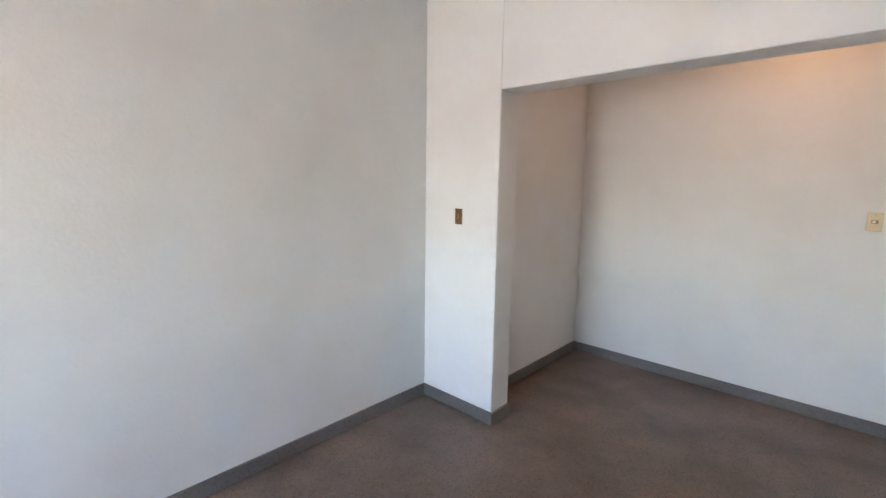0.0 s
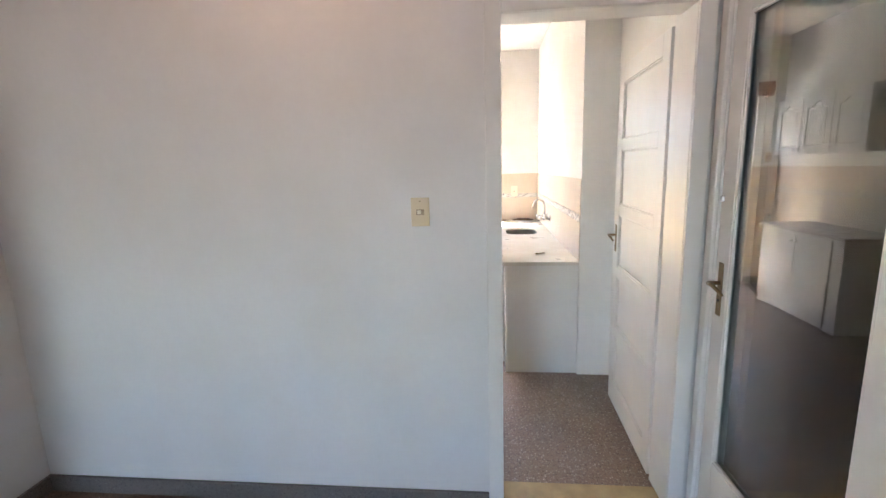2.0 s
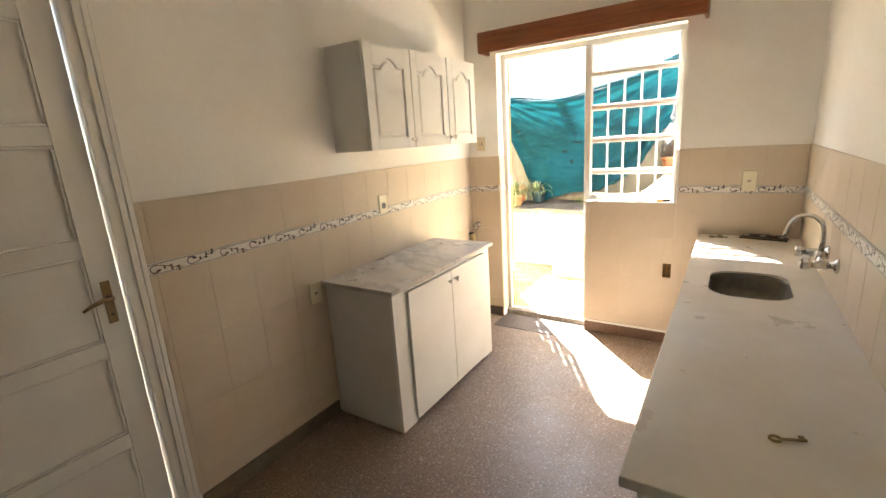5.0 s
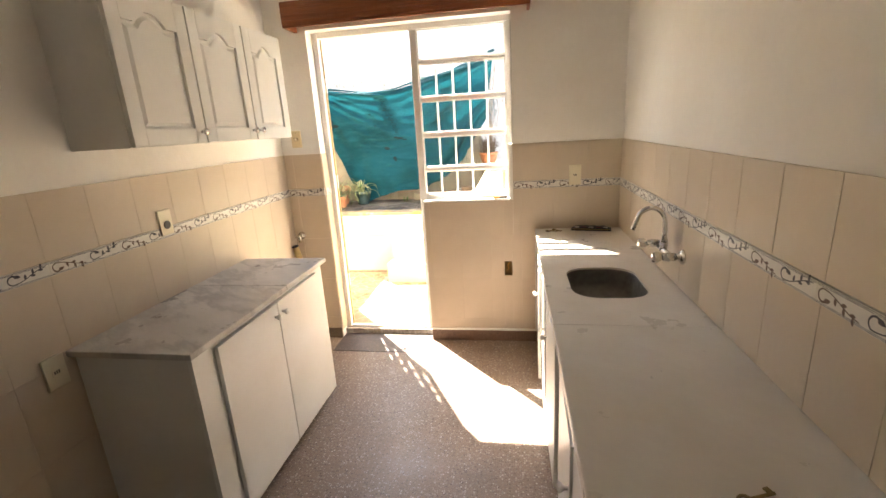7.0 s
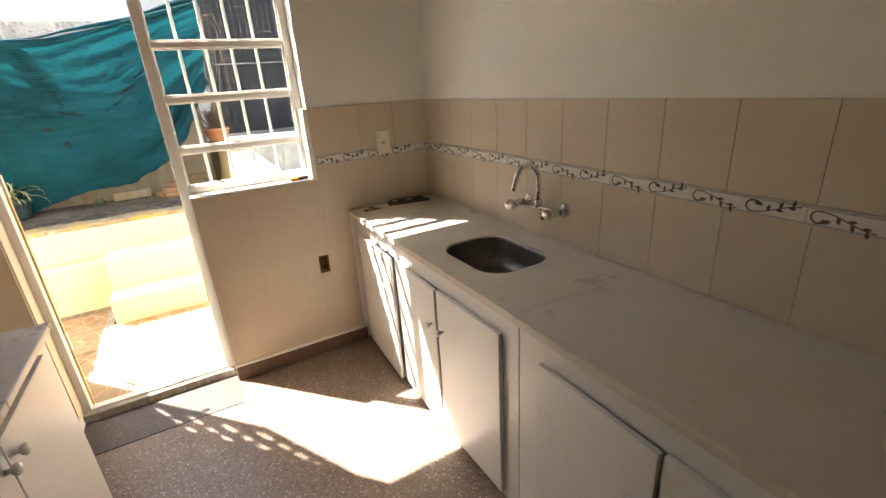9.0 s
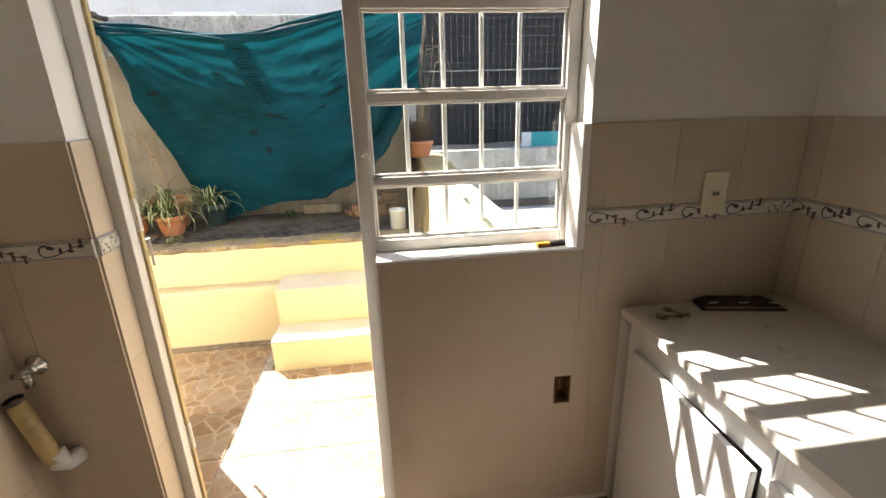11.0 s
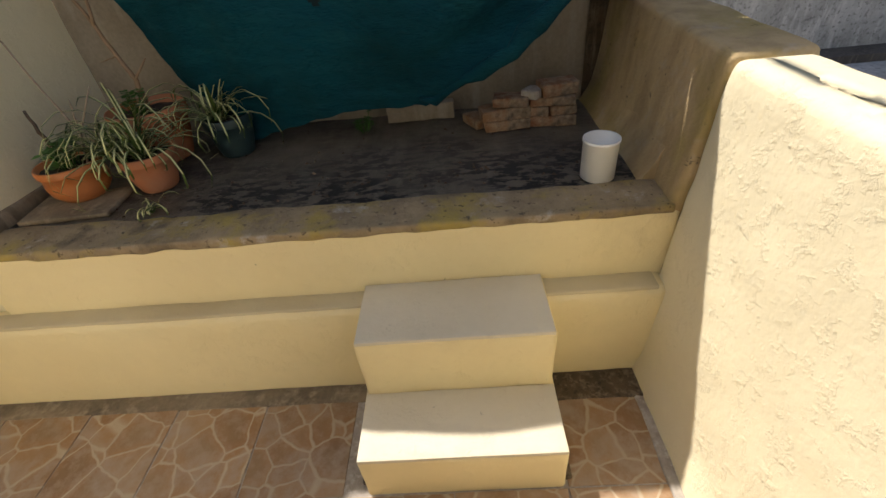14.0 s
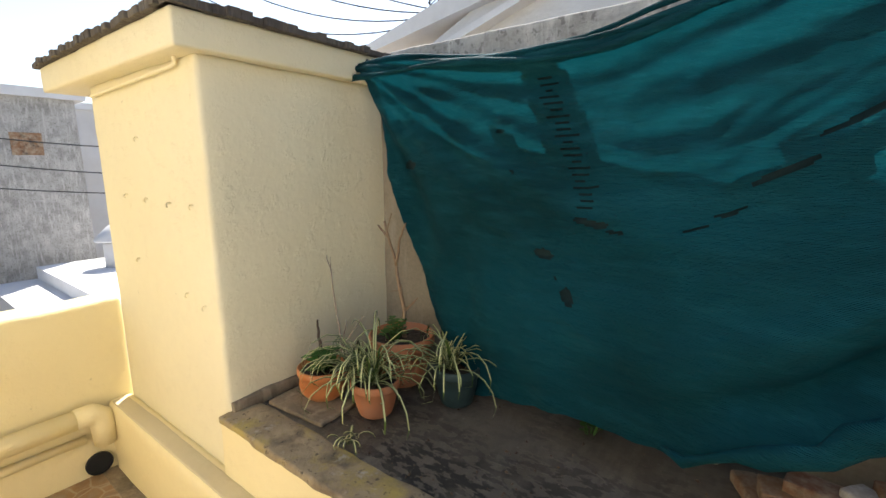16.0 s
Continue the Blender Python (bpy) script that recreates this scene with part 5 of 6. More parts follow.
bm = rough_block(0.735, 1.005, 7.746, 9.265, 0.0, 1.12, 0.06, 0.005, 8.0, 0.03)
for v in bm.verts:
    if v.co.x < 0.87:
        v.co.x += 0.07 * max(0.0, min(1.0, v.co.z / 1.1))
    if v.co.z < 0.16 and v.co.x < 0.87:
        v.co.x -= 0.03 * (1 - v.co.z / 0.16)
structure("parapet_pier", bm, "cream_wall", "thick cream painted parapet wall in sunlight", "wall", True)
bm = rough_block(0.785, 1.02, 9.262, 10.25, 0.0, 1.125, 0.05, 0.006, 9.0, 0.02)
for v in bm.verts:
    if v.co.x < 0.9:
        v.co.x += 0.05 * max(0.0, (v.co.z - 0.7) / 0.4) - 0.03
    if v.co.z > 1.0:
        v.co.z += 0.035 * (v.co.y - 9.262)
structure("planter_side", bm, "mossy_render", "mossy stained cement side wall", "wall", True)
bm = rough_block(0.685, 0.80, 9.41, 10.2, 0.69, 0.86, 0.025, 0.006, 9.5, 0.012)
for v in bm.verts:
    lift = max(0.0, min(1.0, (v.co.z - 0.69) / 0.17))
    v.co.x = max(v.co.x, 0.685 + 0.10 * lift ** 0.6)
structure("planter_side_foot", bm, "mossy_render", "sloping mossy cement fillet at the wall foot", "wall", True)
bm = rough_block(-2.80, -2.595, 7.75, 9.31, 0.0, 1.01, 0.06, 0.004, 10.0, 0.03)
for v in bm.verts:
    if v.co.z > 0.9:
        v.co.z += 0.02 * math.sin(v.co.y * 4.0)
structure("end_wall", bm, "yellow_wall", "low yellow parapet at the patio end", "wall", True)

steps = thing("garden_step", "two plastered yellow steps up to the planter", "steps", pose(0, 0, 0))


def tread_block(x0, x1, y0, y1, z0, z1, seed):
    return rough_block(x0, x1, y0, y1, z0, z1, 0.045, 0.003, seed, 0.014)


part("lower_step", tread_block(-0.218, 0.388, 8.77, 9.19, 0.03, 0.237, 11.0), "yellow_wall", steps, "", True)
part("upper_step", tread_block(-0.212, 0.382, 8.998, 9.26, 0.20, 0.475, 12.0), "yellow_wall", steps, "", True)
part("lower_tread", rough_block(-0.214, 0.384, 8.772, 8.996, 0.228, 0.243, 0.05, 0.0012, 13.0, 0.003), "step_top", steps, "paler trodden top", True)
part("upper_tread", rough_block(-0.208, 0.378, 9.000, 9.255, 0.466, 0.481, 0.05, 0.0012, 14.0, 0.003), "step_top", steps, "paler trodden top", True)

# flagstone-patterned floor tiles
TP = 0.3445
cols = [0.735, 0.3945] + [0.3945 - TP * k for k in range(1, 10)]
ground_ob = bpy.data.objects["patio_ground"]
FT = {}


def floor_tile(x0, x1, y0, y1):
    w, d = round(x1 - x0 - 0.0045, 3), round(y1 - y0 - 0.0045, 3)
    if (w, d) not in FT:
        bm = boxes((-w / 2, w / 2, -d / 2, d / 2, -0.010, 0.0))
        bmesh.ops.bevel(bm, geom=[e for e in bm.edges if all(v.co.z > -0.001 for v in e.verts)], offset=0.002, segments=1, affect="EDGES")
        FT[(w, d)] = mesh_of("floor_tile", bm, "flagstone_tile")
    ob = new("floor_tile", FT[(w, d)])
    ob.parent = ground_ob
    ob.matrix_basis = pose((x0 + x1) / 2 + rng.uniform(-0.001, 0.001), (y0 + y1) / 2, PFLOOR + rng.uniform(-0.0015, 0.001), rng.uniform(-0.2, 0.2), rng.uniform(-0.2, 0.2), rng.uniform(-0.25, 0.25))


ys = [9.11, 8.765, 8.4205, 8.076, 7.748]
for y1, y0 in zip(ys, ys[1:]):
    for x1, x0 in zip(cols, cols[1:]):
        if y0 > 8.7 and -0.31 < x0 < 0.3:
            continue
        floor_tile(x0, x1, y0, y1)
structure("gutter_strip", rough_block(-2.6, -0.225, 9.10, 9.18, 0.02, 0.052, 0.04, 0.003, 15.0, 0.006), "old_cement", "dirty cement joint along the planter foot", "ground", True)
structure("gutter_strip_side", rough_block(0.385, 0.76, 9.06, 9.18, 0.02, 0.056, 0.03, 0.006, 16.0, 0.006), "dirt_joint", "dirty damp joint beside the steps", "ground", True)
structure("gutter_strip_steps", rough_block(0.382, 0.412, 8.79, 9.10, 0.02, 0.057, 0.02, 0.006, 17.0, 0.006), "dirt_joint", "dirt gathered along the side of the steps", "ground", True)
structure("gutter_strip_west", rough_block(-0.238, -0.212, 8.80, 9.16, 0.02, 0.056, 0.02, 0.006, 18.0, 0.006), "dirt_joint", "dirt gathered along the side of the steps", "ground", True)
structure("gutter_strip_pier", rough_block(0.690, 0.735, 7.78, 9.10, 0.02, 0.056, 0.03, 0.006, 19.0, 0.006), "joint_cement", "crumbled cement joint along the parapet foot", "ground", True)

pipe = thing("waste_pipe", "yellow painted waste pipe along the parapet", "pipe", pose(0, 0, 0))
bm = bmesh.new()
tube(bm, [(-2.53, 7.86, 0.40), (-2.53, 9.06, 0.425)], 0.05, 18)
part("long_pipe", bm, "yellow_wall", pipe, "", True)
bm = bmesh.new()
tube(bm, [(-2.53, 9.02, 0.425), (-2.53, 9.09, 0.427), (-2.53, 9.125, 0.40), (-2.53, 9.13, 0.36), (-2.53, 9.13, 0.25)], [0.056, 0.056, 0.056, 0.056, 0.05], 18)
part("elbow", bm, "yellow_wall", pipe, "", True)
bm = bmesh.new()
tube(bm, [(-2.57, 7.86, 0.265), (-2.57, 9.06, 0.285)], 0.022, 10)
part("thin_pipe", bm, "yellow_wall", pipe, "", True)
drain = thing("drain_hole", "dark round drain opening at the parapet foot", "drain", pose(-2.585, 9.10, 0.115))
part("collar", lathe([(0.062, 0.0), (0.062, 0.012), (0.05, 0.014), (0.05, 0.004), (0.0, 0.003)], 24), "dark_net", drain, "", False, pose(0, 0, 0, 0, 90, 0))

# ---- the hanging shade net ----
NET_TOP = ((0.0, -1.36, 2.13), (0.15, -1.02, 2.10), (0.35, -0.56, 2.05), (0.48, -0.28, 2.06), (0.62, 0.02, 2.13), (0.8, 0.42, 2.24), (1.0, 0.92, 2.40))
NET_LOW = ((0.0, -0.80, 0.725), (0.08, -0.665, 0.735), (0.25, -0.35, 0.775), (0.40, 0.00, 0.762), (0.56, 0.325, 0.935), (0.70, 0.55, 1.155), (0.84, 0.70, 1.455), (0.93, 0.79, 1.62), (1.0, 0.845, 1.68))
NET_LEFT = ((0.0, -1.36), (0.12, -1.285), (0.27, -1.215), (0.36, -1.205), (0.42, -1.165), (0.60, -1.05), (0.80, -0.945), (0.92, -0.83), (1.0, -0.80))


def lerp_table(table, u):
    for a, b in zip(table, table[1:]):
        if u <= b[0]:
            k = (u - a[0]) / (b[0] - a[0])
            return [p + (q - p) * k for p, q in zip(a[1:], b[1:])]
    return list(table[-1][1:])


NET_HOLES = [(0.295, 0.535, 0.020, 0.022, 0.4), (0.315, 0.645, 0.014, 0.038, -0.2), (0.302, 0.60, 0.005, 0.008, 0.0), (0.71, 0.375, 0.060, 0.011, 0.10), (0.63, 0.425, 0.052, 0.013, 0.06), (0.562, 0.470, 0.026, 0.008, 0.05), (0.520, 0.487, 0.020, 0.006, 0.05), (0.39, 0.43, 0.032, 0.014, -0.3), (0.42, 0.458, 0.018, 0.007, -0.3), (0.275, 0.20, 0.014, 0.008, 0.3), (0.285, 0.31, 0.006, 0.006, 0.0), (0.055, 0.31, 0.030, 0.018, 0.2)]
NET_HOLES += [(0.372 + 0.0012 * i, 0.06 + 0.0165 * i, 0.020 + 0.009 * math.sin(i * 2.3), 0.0038 + 0.001 * math.sin(i * 3.1), 0.08 * math.sin(i * 1.7)) for i in range(21)]
net = thing("shade_net", "torn turquoise shade net hung across the planter", "net", pose(0, 0, 0))
bm = bmesh.new()
NU, NV = 260, 180
grid = []
for j in range(NV + 1):
    v = j / NV
    row = []
    for i in range(NU + 1):
        u = i / NU
        tx, tz = lerp_table(NET_TOP, u)
        bx, bz = lerp_table(NET_LOW, u)
        lx = lerp_table(NET_LEFT, v)[0]
        straight = NET_TOP[0][1] + (NET_LOW[0][1] - NET_TOP[0][1]) * v
        x = tx + (bx - tx) * v + (lx - straight) * (1 - u) ** 2
        z = tz + (bz - tz) * v
        y = 9.95 + 0.09 * math.exp(-u * 9.0) - 0.17 * v * math.sin(math.pi * min(1.0, u * 0.9 + 0.06 * v)) - 0.05 * v * u
        k = (y - 8.48) / 1.50
        x, z = 0.21 + (x - 0.21) * k, 1.686 + (z - 1.686) * k
        top_folds = 0.018 * math.exp(-v * 7.0) * math.sin(v * 62.0 + 3.0 * u + 1.2 * noise.noise((u * 3, 0, 2)))
        ang = math.atan2(v + 0.01, u + 0.03)
        rad = math.hypot(u, v)
        fan = 0.020 * math.sin(ang * 17.0 + noise.noise((u * 4, v * 4, 5)) * 1.6) * math.exp(-rad * 2.6) * min(1, rad * 7)
        wide = 0.018 * math.sin((v * 0.9 - u * 0.35) * 13 + noise.noise((u * 2, v * 2, 1)) * 2.5) * v * (1 - 0.4 * v)
        swag = 0.020 * math.sin(((1 - u) * 0.5 + v * 1.0) * 16 + noise.noise((u * 3, v * 3, 9)) * 2) * max(0, u - 0.45) * 1.6
        left_drape = 0.022 * math.exp(-u * 7) * math.sin(u * 60 + v * 7 + 1.5 * noise.noise((u * 5, v * 3, 7))) * min(1, v * 2)
        rim = v - 0.06 * math.sin(math.pi * u)
        hem = 0.060 * math.exp(-((rim - 0.93) / 0.045) ** 2) - 0.045 * math.exp(-((rim - 0.83) / 0.030) ** 2) + 0.030 * math.exp(-((rim - 0.72) / 0.05) ** 2)
        hem *= max(0.0, min(1.0, (u - 0.30) / 0.35))
        ray = 0.016 * math.sin(ang * 26.0 + 2.2 * noise.noise((u * 2.5, v * 2.5, 8))) * math.exp(-rad * 1.7) * min(1, rad * 5)
        crease = 0.007 * (1 - abs(noise.noise((u * 5 + v * 3, v * 9 - u * 5, 4)))) ** 3 + 0.006 * noise.noise((u * 22, v * 34 + u * 10, 6))
        y -= top_folds + fan + wide + swag + left_drape + hem + ray + crease + 0.010 * noise.noise((u * 9, v * 9, 3)) + 0.03 * math.exp(-v * 9)
        if j == NV:
            z += 0.012 * noise.noise((u * 30, 0, 0))
        y = min(y, 10.085)
        row.append(bm.verts.new((x, y, max(z, 0.716))))
    grid.append(row)
# cells round the tears, backed below by a shade-coloured sheet
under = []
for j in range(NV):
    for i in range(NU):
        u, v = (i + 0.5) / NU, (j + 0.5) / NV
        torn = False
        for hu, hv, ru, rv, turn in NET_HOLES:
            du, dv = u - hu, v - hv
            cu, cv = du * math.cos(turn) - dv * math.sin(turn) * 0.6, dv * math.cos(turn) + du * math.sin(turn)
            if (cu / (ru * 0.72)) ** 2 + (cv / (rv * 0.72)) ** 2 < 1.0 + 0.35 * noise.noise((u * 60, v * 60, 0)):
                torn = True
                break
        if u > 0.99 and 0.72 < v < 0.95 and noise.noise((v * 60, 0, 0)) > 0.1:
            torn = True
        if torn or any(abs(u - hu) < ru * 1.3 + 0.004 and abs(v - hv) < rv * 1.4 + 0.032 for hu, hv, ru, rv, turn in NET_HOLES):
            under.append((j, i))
        if not torn:
            bm.faces.new((grid[j][i], grid[j][i + 1], grid[j + 1][i + 1], grid[j + 1][i]))
spots = [[tuple(v.co) for v in row] for row in grid]
for v in [v for v in bm.verts if not v.link_faces]:
    bm.verts.remove(v)
part("cloth", bm, "shade_net", net, "", True)


def offset_sheet(cells, shift):
    """A sheet over some cells of the net, set off by shift towards the wall."""
    layer, corners = bmesh.new(), {}

    def corner(j, i):
        if (j, i) not in corners:
            x, y, z = spots[j][i]
            corners[(j, i)] = layer.verts.new((x, y + shift, z))
        return corners[(j, i)]

    for j, i in cells:
        layer.faces.new((corner(j, i), corner(j, i + 1), corner(j + 1, i + 1), corner(j + 1, i)))
    return layer


roll = bmesh.new()
rim_points = [Vector(spots[NV][i]) + Vector((0.012, -0.035 + 0.012 * math.sin(i * 0.21), 0.022 + 0.006 * math.sin(i * 0.33))) for i in range(100, NU + 1, 8)]
tube(roll, rim_points, [0.006 + 0.026 * min(1.0, k / 6) + 0.006 * math.sin(k * 1.9) for k in range(len(rim_points))], 10)
part("rolled_rim", roll, "shade_net", net, "loosely rolled lower rim", True)
# added sheet: the shade behind the tears is put into its colour
part("inner_layer", offset_sheet(under, 0.016), "net_shadow_layer", net, "dark sheet standing in for the shade behind the tears", True)["kind"] = "stuff"
for k in range(3):
    bm = bmesh.new()
    pts = []
    for i in range(25):
        u = i / 24
        x, z = lerp_table(NET_TOP, u)
        pts.append((0.21 + (x - 0.21) * (1.0 + 0.06 * math.exp(-u * 9)), 9.93 + 0.09 * math.exp(-u * 9) - 0.02 * k + 0.01 * math.sin(u * 9 + k), z + 0.012 - 0.022 * k + 0.012 * math.sin(u * 14 + 2 * k)))
    tube(bm, pts, [0.012 + 0.004 * math.sin(i * 0.9 + k) for i in range(25)], 8)
    part("rolled_hem", bm, "shade_net", net, "bunched upper hem", True)
bm = bmesh.new()
for i in range(70):
    a = rng.uniform(0, 6.28)
    p = Vector((0.86 + rng.uniform(-0.05, 0.05), 9.97 + rng.uniform(-0.04, 0.03), rng.uniform(1.62, 2.0)))
    pts = [p]
    for _ in range(5):
        p = p + Vector((rng.uniform(-0.02, 0.025), rng.uniform(-0.015, 0.015), rng.uniform(-0.03, 0.008)))
        pts.append(p)
    tube(bm, pts, 0.0016, 4)
part("frayed_edge", bm, "shade_net", net, "frayed loose threads")
bm = bmesh.new()
tube(bm, [(-1.36, 10.05, 2.14), (-1.42, 10.06, 2.17), (-1.45, 10.08, 2.195)], 0.008, 6)
part("tie_cord", bm, "dark_net", net)


# ---- planter things ----
def pot(name, label, x, y, z, r, h, mat, rim=True, belly=0.0):
    p = thing(name, label, "plant pot", pose(x, y, z))
    prof = [(r * 0.62, 0.0), (r * 0.68, 0.006), (r * (0.78 + belly), h * 0.25), (r * (0.87 + belly * 0.7), h * 0.5), (r * 0.92, h * 0.76)]
    prof += [(r * 0.99, h * 0.78), (r * 1.01, h * 0.82), (r * 1.01, h * 0.97), (r * 0.98, h), (r * 0.93, h)] if rim else [(r, h), (r * 0.95, h)]
    prof += [(r * 0.88, h * 0.85), (r * 0.80, h * 0.84)]
    part("shell", lathe(prof, 30), mat, p, "", True)
    bm = lathe([(r * 0.90, h * 0.80), (r * 0.88, h * 0.865), (r * 0.4, h * 0.89), (0.0, h * 0.88)], 22)
    for v in bm.verts:
        v.co.z += 0.006 * noise.noise(v.co * 60)
    part("soil", bm, "soil", p)
    return p


def blade(bm, base, way, length, droop, width, segs=7):
    """One arching strap leaf, slightly folded."""
    way = Vector(way).normalized()
    side = way.cross(Vector((0, 0, 1))).normalized()
    p, prev = Vector(base), None
    flat = Vector((way.x, way.y, 0)).normalized() if abs(way.x) + abs(way.y) > 0.01 else Vector((1, 0, 0))
    pitch = math.asin(max(-1, min(1, way.z)))
    for k in range(segs + 1):
        s = k / segs
        w = width * (0.55 + 0.9 * s) * (1 - s) ** 0.55 + 0.0004
        row = (bm.verts.new(p - side * w), bm.verts.new(p + Vector((0, 0, -w * 0.35))), bm.verts.new(p + side * w))
        if prev:
            bm.faces.new((prev[0], prev[1], row[1], row[0]))
            bm.faces.new((prev[1], prev[2], row[2], row[1]))
        prev = row
        a = pitch - droop * s * s * 1.25
        p = p + (flat * math.cos(a) + Vector((0, 0, 1)) * math.sin(a)) * (length / segs)


def spider_plant(name, label, x, y, z, n, length, seed, z_floor):
    pl = thing(name, label, "plant", pose(x, y, z))
    for kind, mat, count, w in (("green_leaves", "leaf_green", n, 0.0054), ("cream_stripes", "leaf_cream", n, 0.0031)):
        bm = bmesh.new()
        rr = random.Random(seed + 1)
        for i in range(count):
            a, e = rr.uniform(0, 6.283), rr.uniform(0.35, 1.40)
            L, d = length * rr.uniform(0.45, 1.25), rr.uniform(2.2, 3.9)
            base = Vector((rr.uniform(-0.025, 0.025), rr.uniform(-0.025, 0.025), 0.0))
            if kind == "cream_stripes":
                base.z += 0.0022
            blade(bm, base, (math.cos(a) * math.cos(e), math.sin(a) * math.cos(e), math.sin(e)), L, d, w)
        for v in bm.verts:
            v.co.z = max(v.co.z, z_floor - z + 0.006)
        part(kind, bm, mat, pl, "", True)
    return pl


def herb(name, label, x, y, z, n, spread, seed, size=1.0):
    r = random.Random(seed)
    pl = thing(name, label, "plant", pose(x, y, z))
    stems, leaves = bmesh.new(), bmesh.new()
    for i in range(n):
        a, d, h = r.uniform(0, 6.283), spread * math.sqrt(r.random()), r.uniform(0.02, 0.055 + 0.02 * size)
        top_p = Vector((d * math.cos(a), d * math.sin(a), h))
        tube(stems, [(top_p.x * 0.4, top_p.y * 0.4, -0.01), top_p], 0.0014, 4)
        for k in range(3):
            b = r.uniform(0, 6.283)
            out, side = Vector((math.cos(b), math.sin(b), r.uniform(-0.2, 0.35))), Vector((-math.sin(b), math.cos(b), 0))
            s = r.uniform(0.014, 0.024) * size
            pts = [top_p, top_p + out * s * 0.45 + side * s * 0.42, top_p + out * s, top_p + out * s * 0.45 - side * s * 0.42]
            leaves.faces.new([leaves.verts.new(q) for q in pts])
    part("stems", stems, "herb_green", pl)
    part("leaves", leaves, "herb_green", pl)
    return pl


def twig(name, label, m, segs, seed, mat="dry_twig"):
    r = random.Random(seed)
    tw_ob = thing(name, label, "twig", m)
    bm = bmesh.new()
    for pts, rad in segs:
        fine = [Vector(pts[0])]
        for a, b in zip(pts, pts[1:]):
            a, b = Vector(a), Vector(b)
            for k in range(1, 5):
                fine.append(a.lerp(b, k / 4) + Vector((r.uniform(-1, 1), r.uniform(-1, 1), 0)) * 0.003)
        tube(bm, fine, [rad * (1 - 0.6 * i / len(fine)) for i in range(len(fine))], 6)
    part("branch", bm, mat, tw_ob, "", True)
    return tw_ob


PZ = 0.710
slab_ob = thing("stone_slab", "flat weathered brown stone slab under the flower pot", "slab", pose(-1.25, 9.52, PZ, 0, 0, 4))
part("stone", rough_block(-0.17, 0.15, -0.085, 0.11, 0.0, 0.018, 0.03, 0.002, 20.0, 0.005), "old_cement", slab_ob, "", True)
pot("flower_pot", "small round-bellied terracotta pot on a stone slab", -1.265, 9.60, PZ + 0.018, 0.108, 0.135, "glazed_clay", True, 0.12)
herb("herb_plant", "bushy green round-leaved herb in the pot", -1.245, 9.585, PZ + 0.135, 34, 0.055, 3, 1.9)
twig("dead_plant", "bare broken stem stuck in the pot", pose(-1.30, 9.62, PZ + 0.135), [([(0, 0, 0), (-0.008, 0.0, 0.10), (-0.018, 0.0, 0.20)], 0.009)], 1, "dead_leaf")
twig("dead_plant", "thin forked dry twig leaning from the pot", pose(-1.20, 9.60, PZ + 0.13), [([(0, 0, 0), (0.0, 0.05, 0.10), (-0.14, 0.12, 0.40), (-0.17, 0.13, 0.46)], 0.0042), ([(-0.14, 0.12, 0.40), (-0.13, 0.12, 0.46)], 0.002), ([(0.0, 0.05, 0.10), (0.02, 0.06, 0.22)], 0.003), ([(0.0, 0.05, 0.1), (0.10, 0.08, 0.25)], 0.003)], 2, "dry_stalk")
pot("flower_pot", "terracotta pot with drooping striped leaves", -1.015, 9.655, PZ, 0.098, 0.145, "terracotta")
spider_plant("spider_plant", "striped spider plant drooping over its pot", -1.02, 9.645, PZ + 0.13, 78, 0.36, 5, PZ)
spider_plant("spider_plant", "striped spider plant beside the first pot", -1.12, 9.64, PZ + 0.15, 44, 0.27, 8, PZ)
pot("flower_pot", "wide terracotta bowl pot at the wall", -1.12, 9.93, PZ, 0.150, 0.225, "terracotta")
herb("herb_plant", "young green herb in the wide pot", -1.14, 9.90, PZ + 0.205, 26, 0.05, 6, 1.5)
twig("dry_shrub", "bare brown shrub branches in the wide pot", pose(-1.12, 9.95, PZ + 0.20), [([(0, 0, 0), (0.0, 0.0, 0.12), (-0.08, 0.04, 0.32), (-0.17, 0.06, 0.52)], 0.012), ([(-0.08, 0.04, 0.32), (-0.06, 0.05, 0.45), (-0.03, 0.05, 0.52)], 0.007), ([(-0.13, 0.05, 0.44), (-0.20, 0.05, 0.50)], 0.006), ([(-0.15, 0.06, 0.48), (-0.12, 0.06, 0.56)], 0.003), ([(0, 0, 0.12), (0.06, 0.03, 0.19)], 0.006), ([(-0.04, 0.02, 0.21), (-0.12, 0.03, 0.19)], 0.003)], 4)
pot("flower_pot", "dark blue-green plastic pot by the net", -0.80, 9.915, PZ, 0.098, 0.165, "black_pot")
spider_plant("spider_plant", "striped spider plant in the dark pot", -0.83, 9.90, PZ + 0.15, 62, 0.33, 12, PZ)
spider_plant("spider_plant", "small striped offshoot lying on the slab", -0.93, 9.44, PZ + 0.012, 12, 0.12, 15, PZ)
cup = thing("white_pot", "open white plastic pot on the planter edge", "plant pot", pose(0.590, 9.462, PZ + 0.002))
part("shell", lathe([(0.052, 0.0), (0.055, 0.003), (0.056, 0.125), (0.0585, 0.127), (0.0585, 0.137), (0.053, 0.137), (0.052, 0.02), (0.0, 0.018)], 30), "white_plastic", cup, "", True)

BR = {}


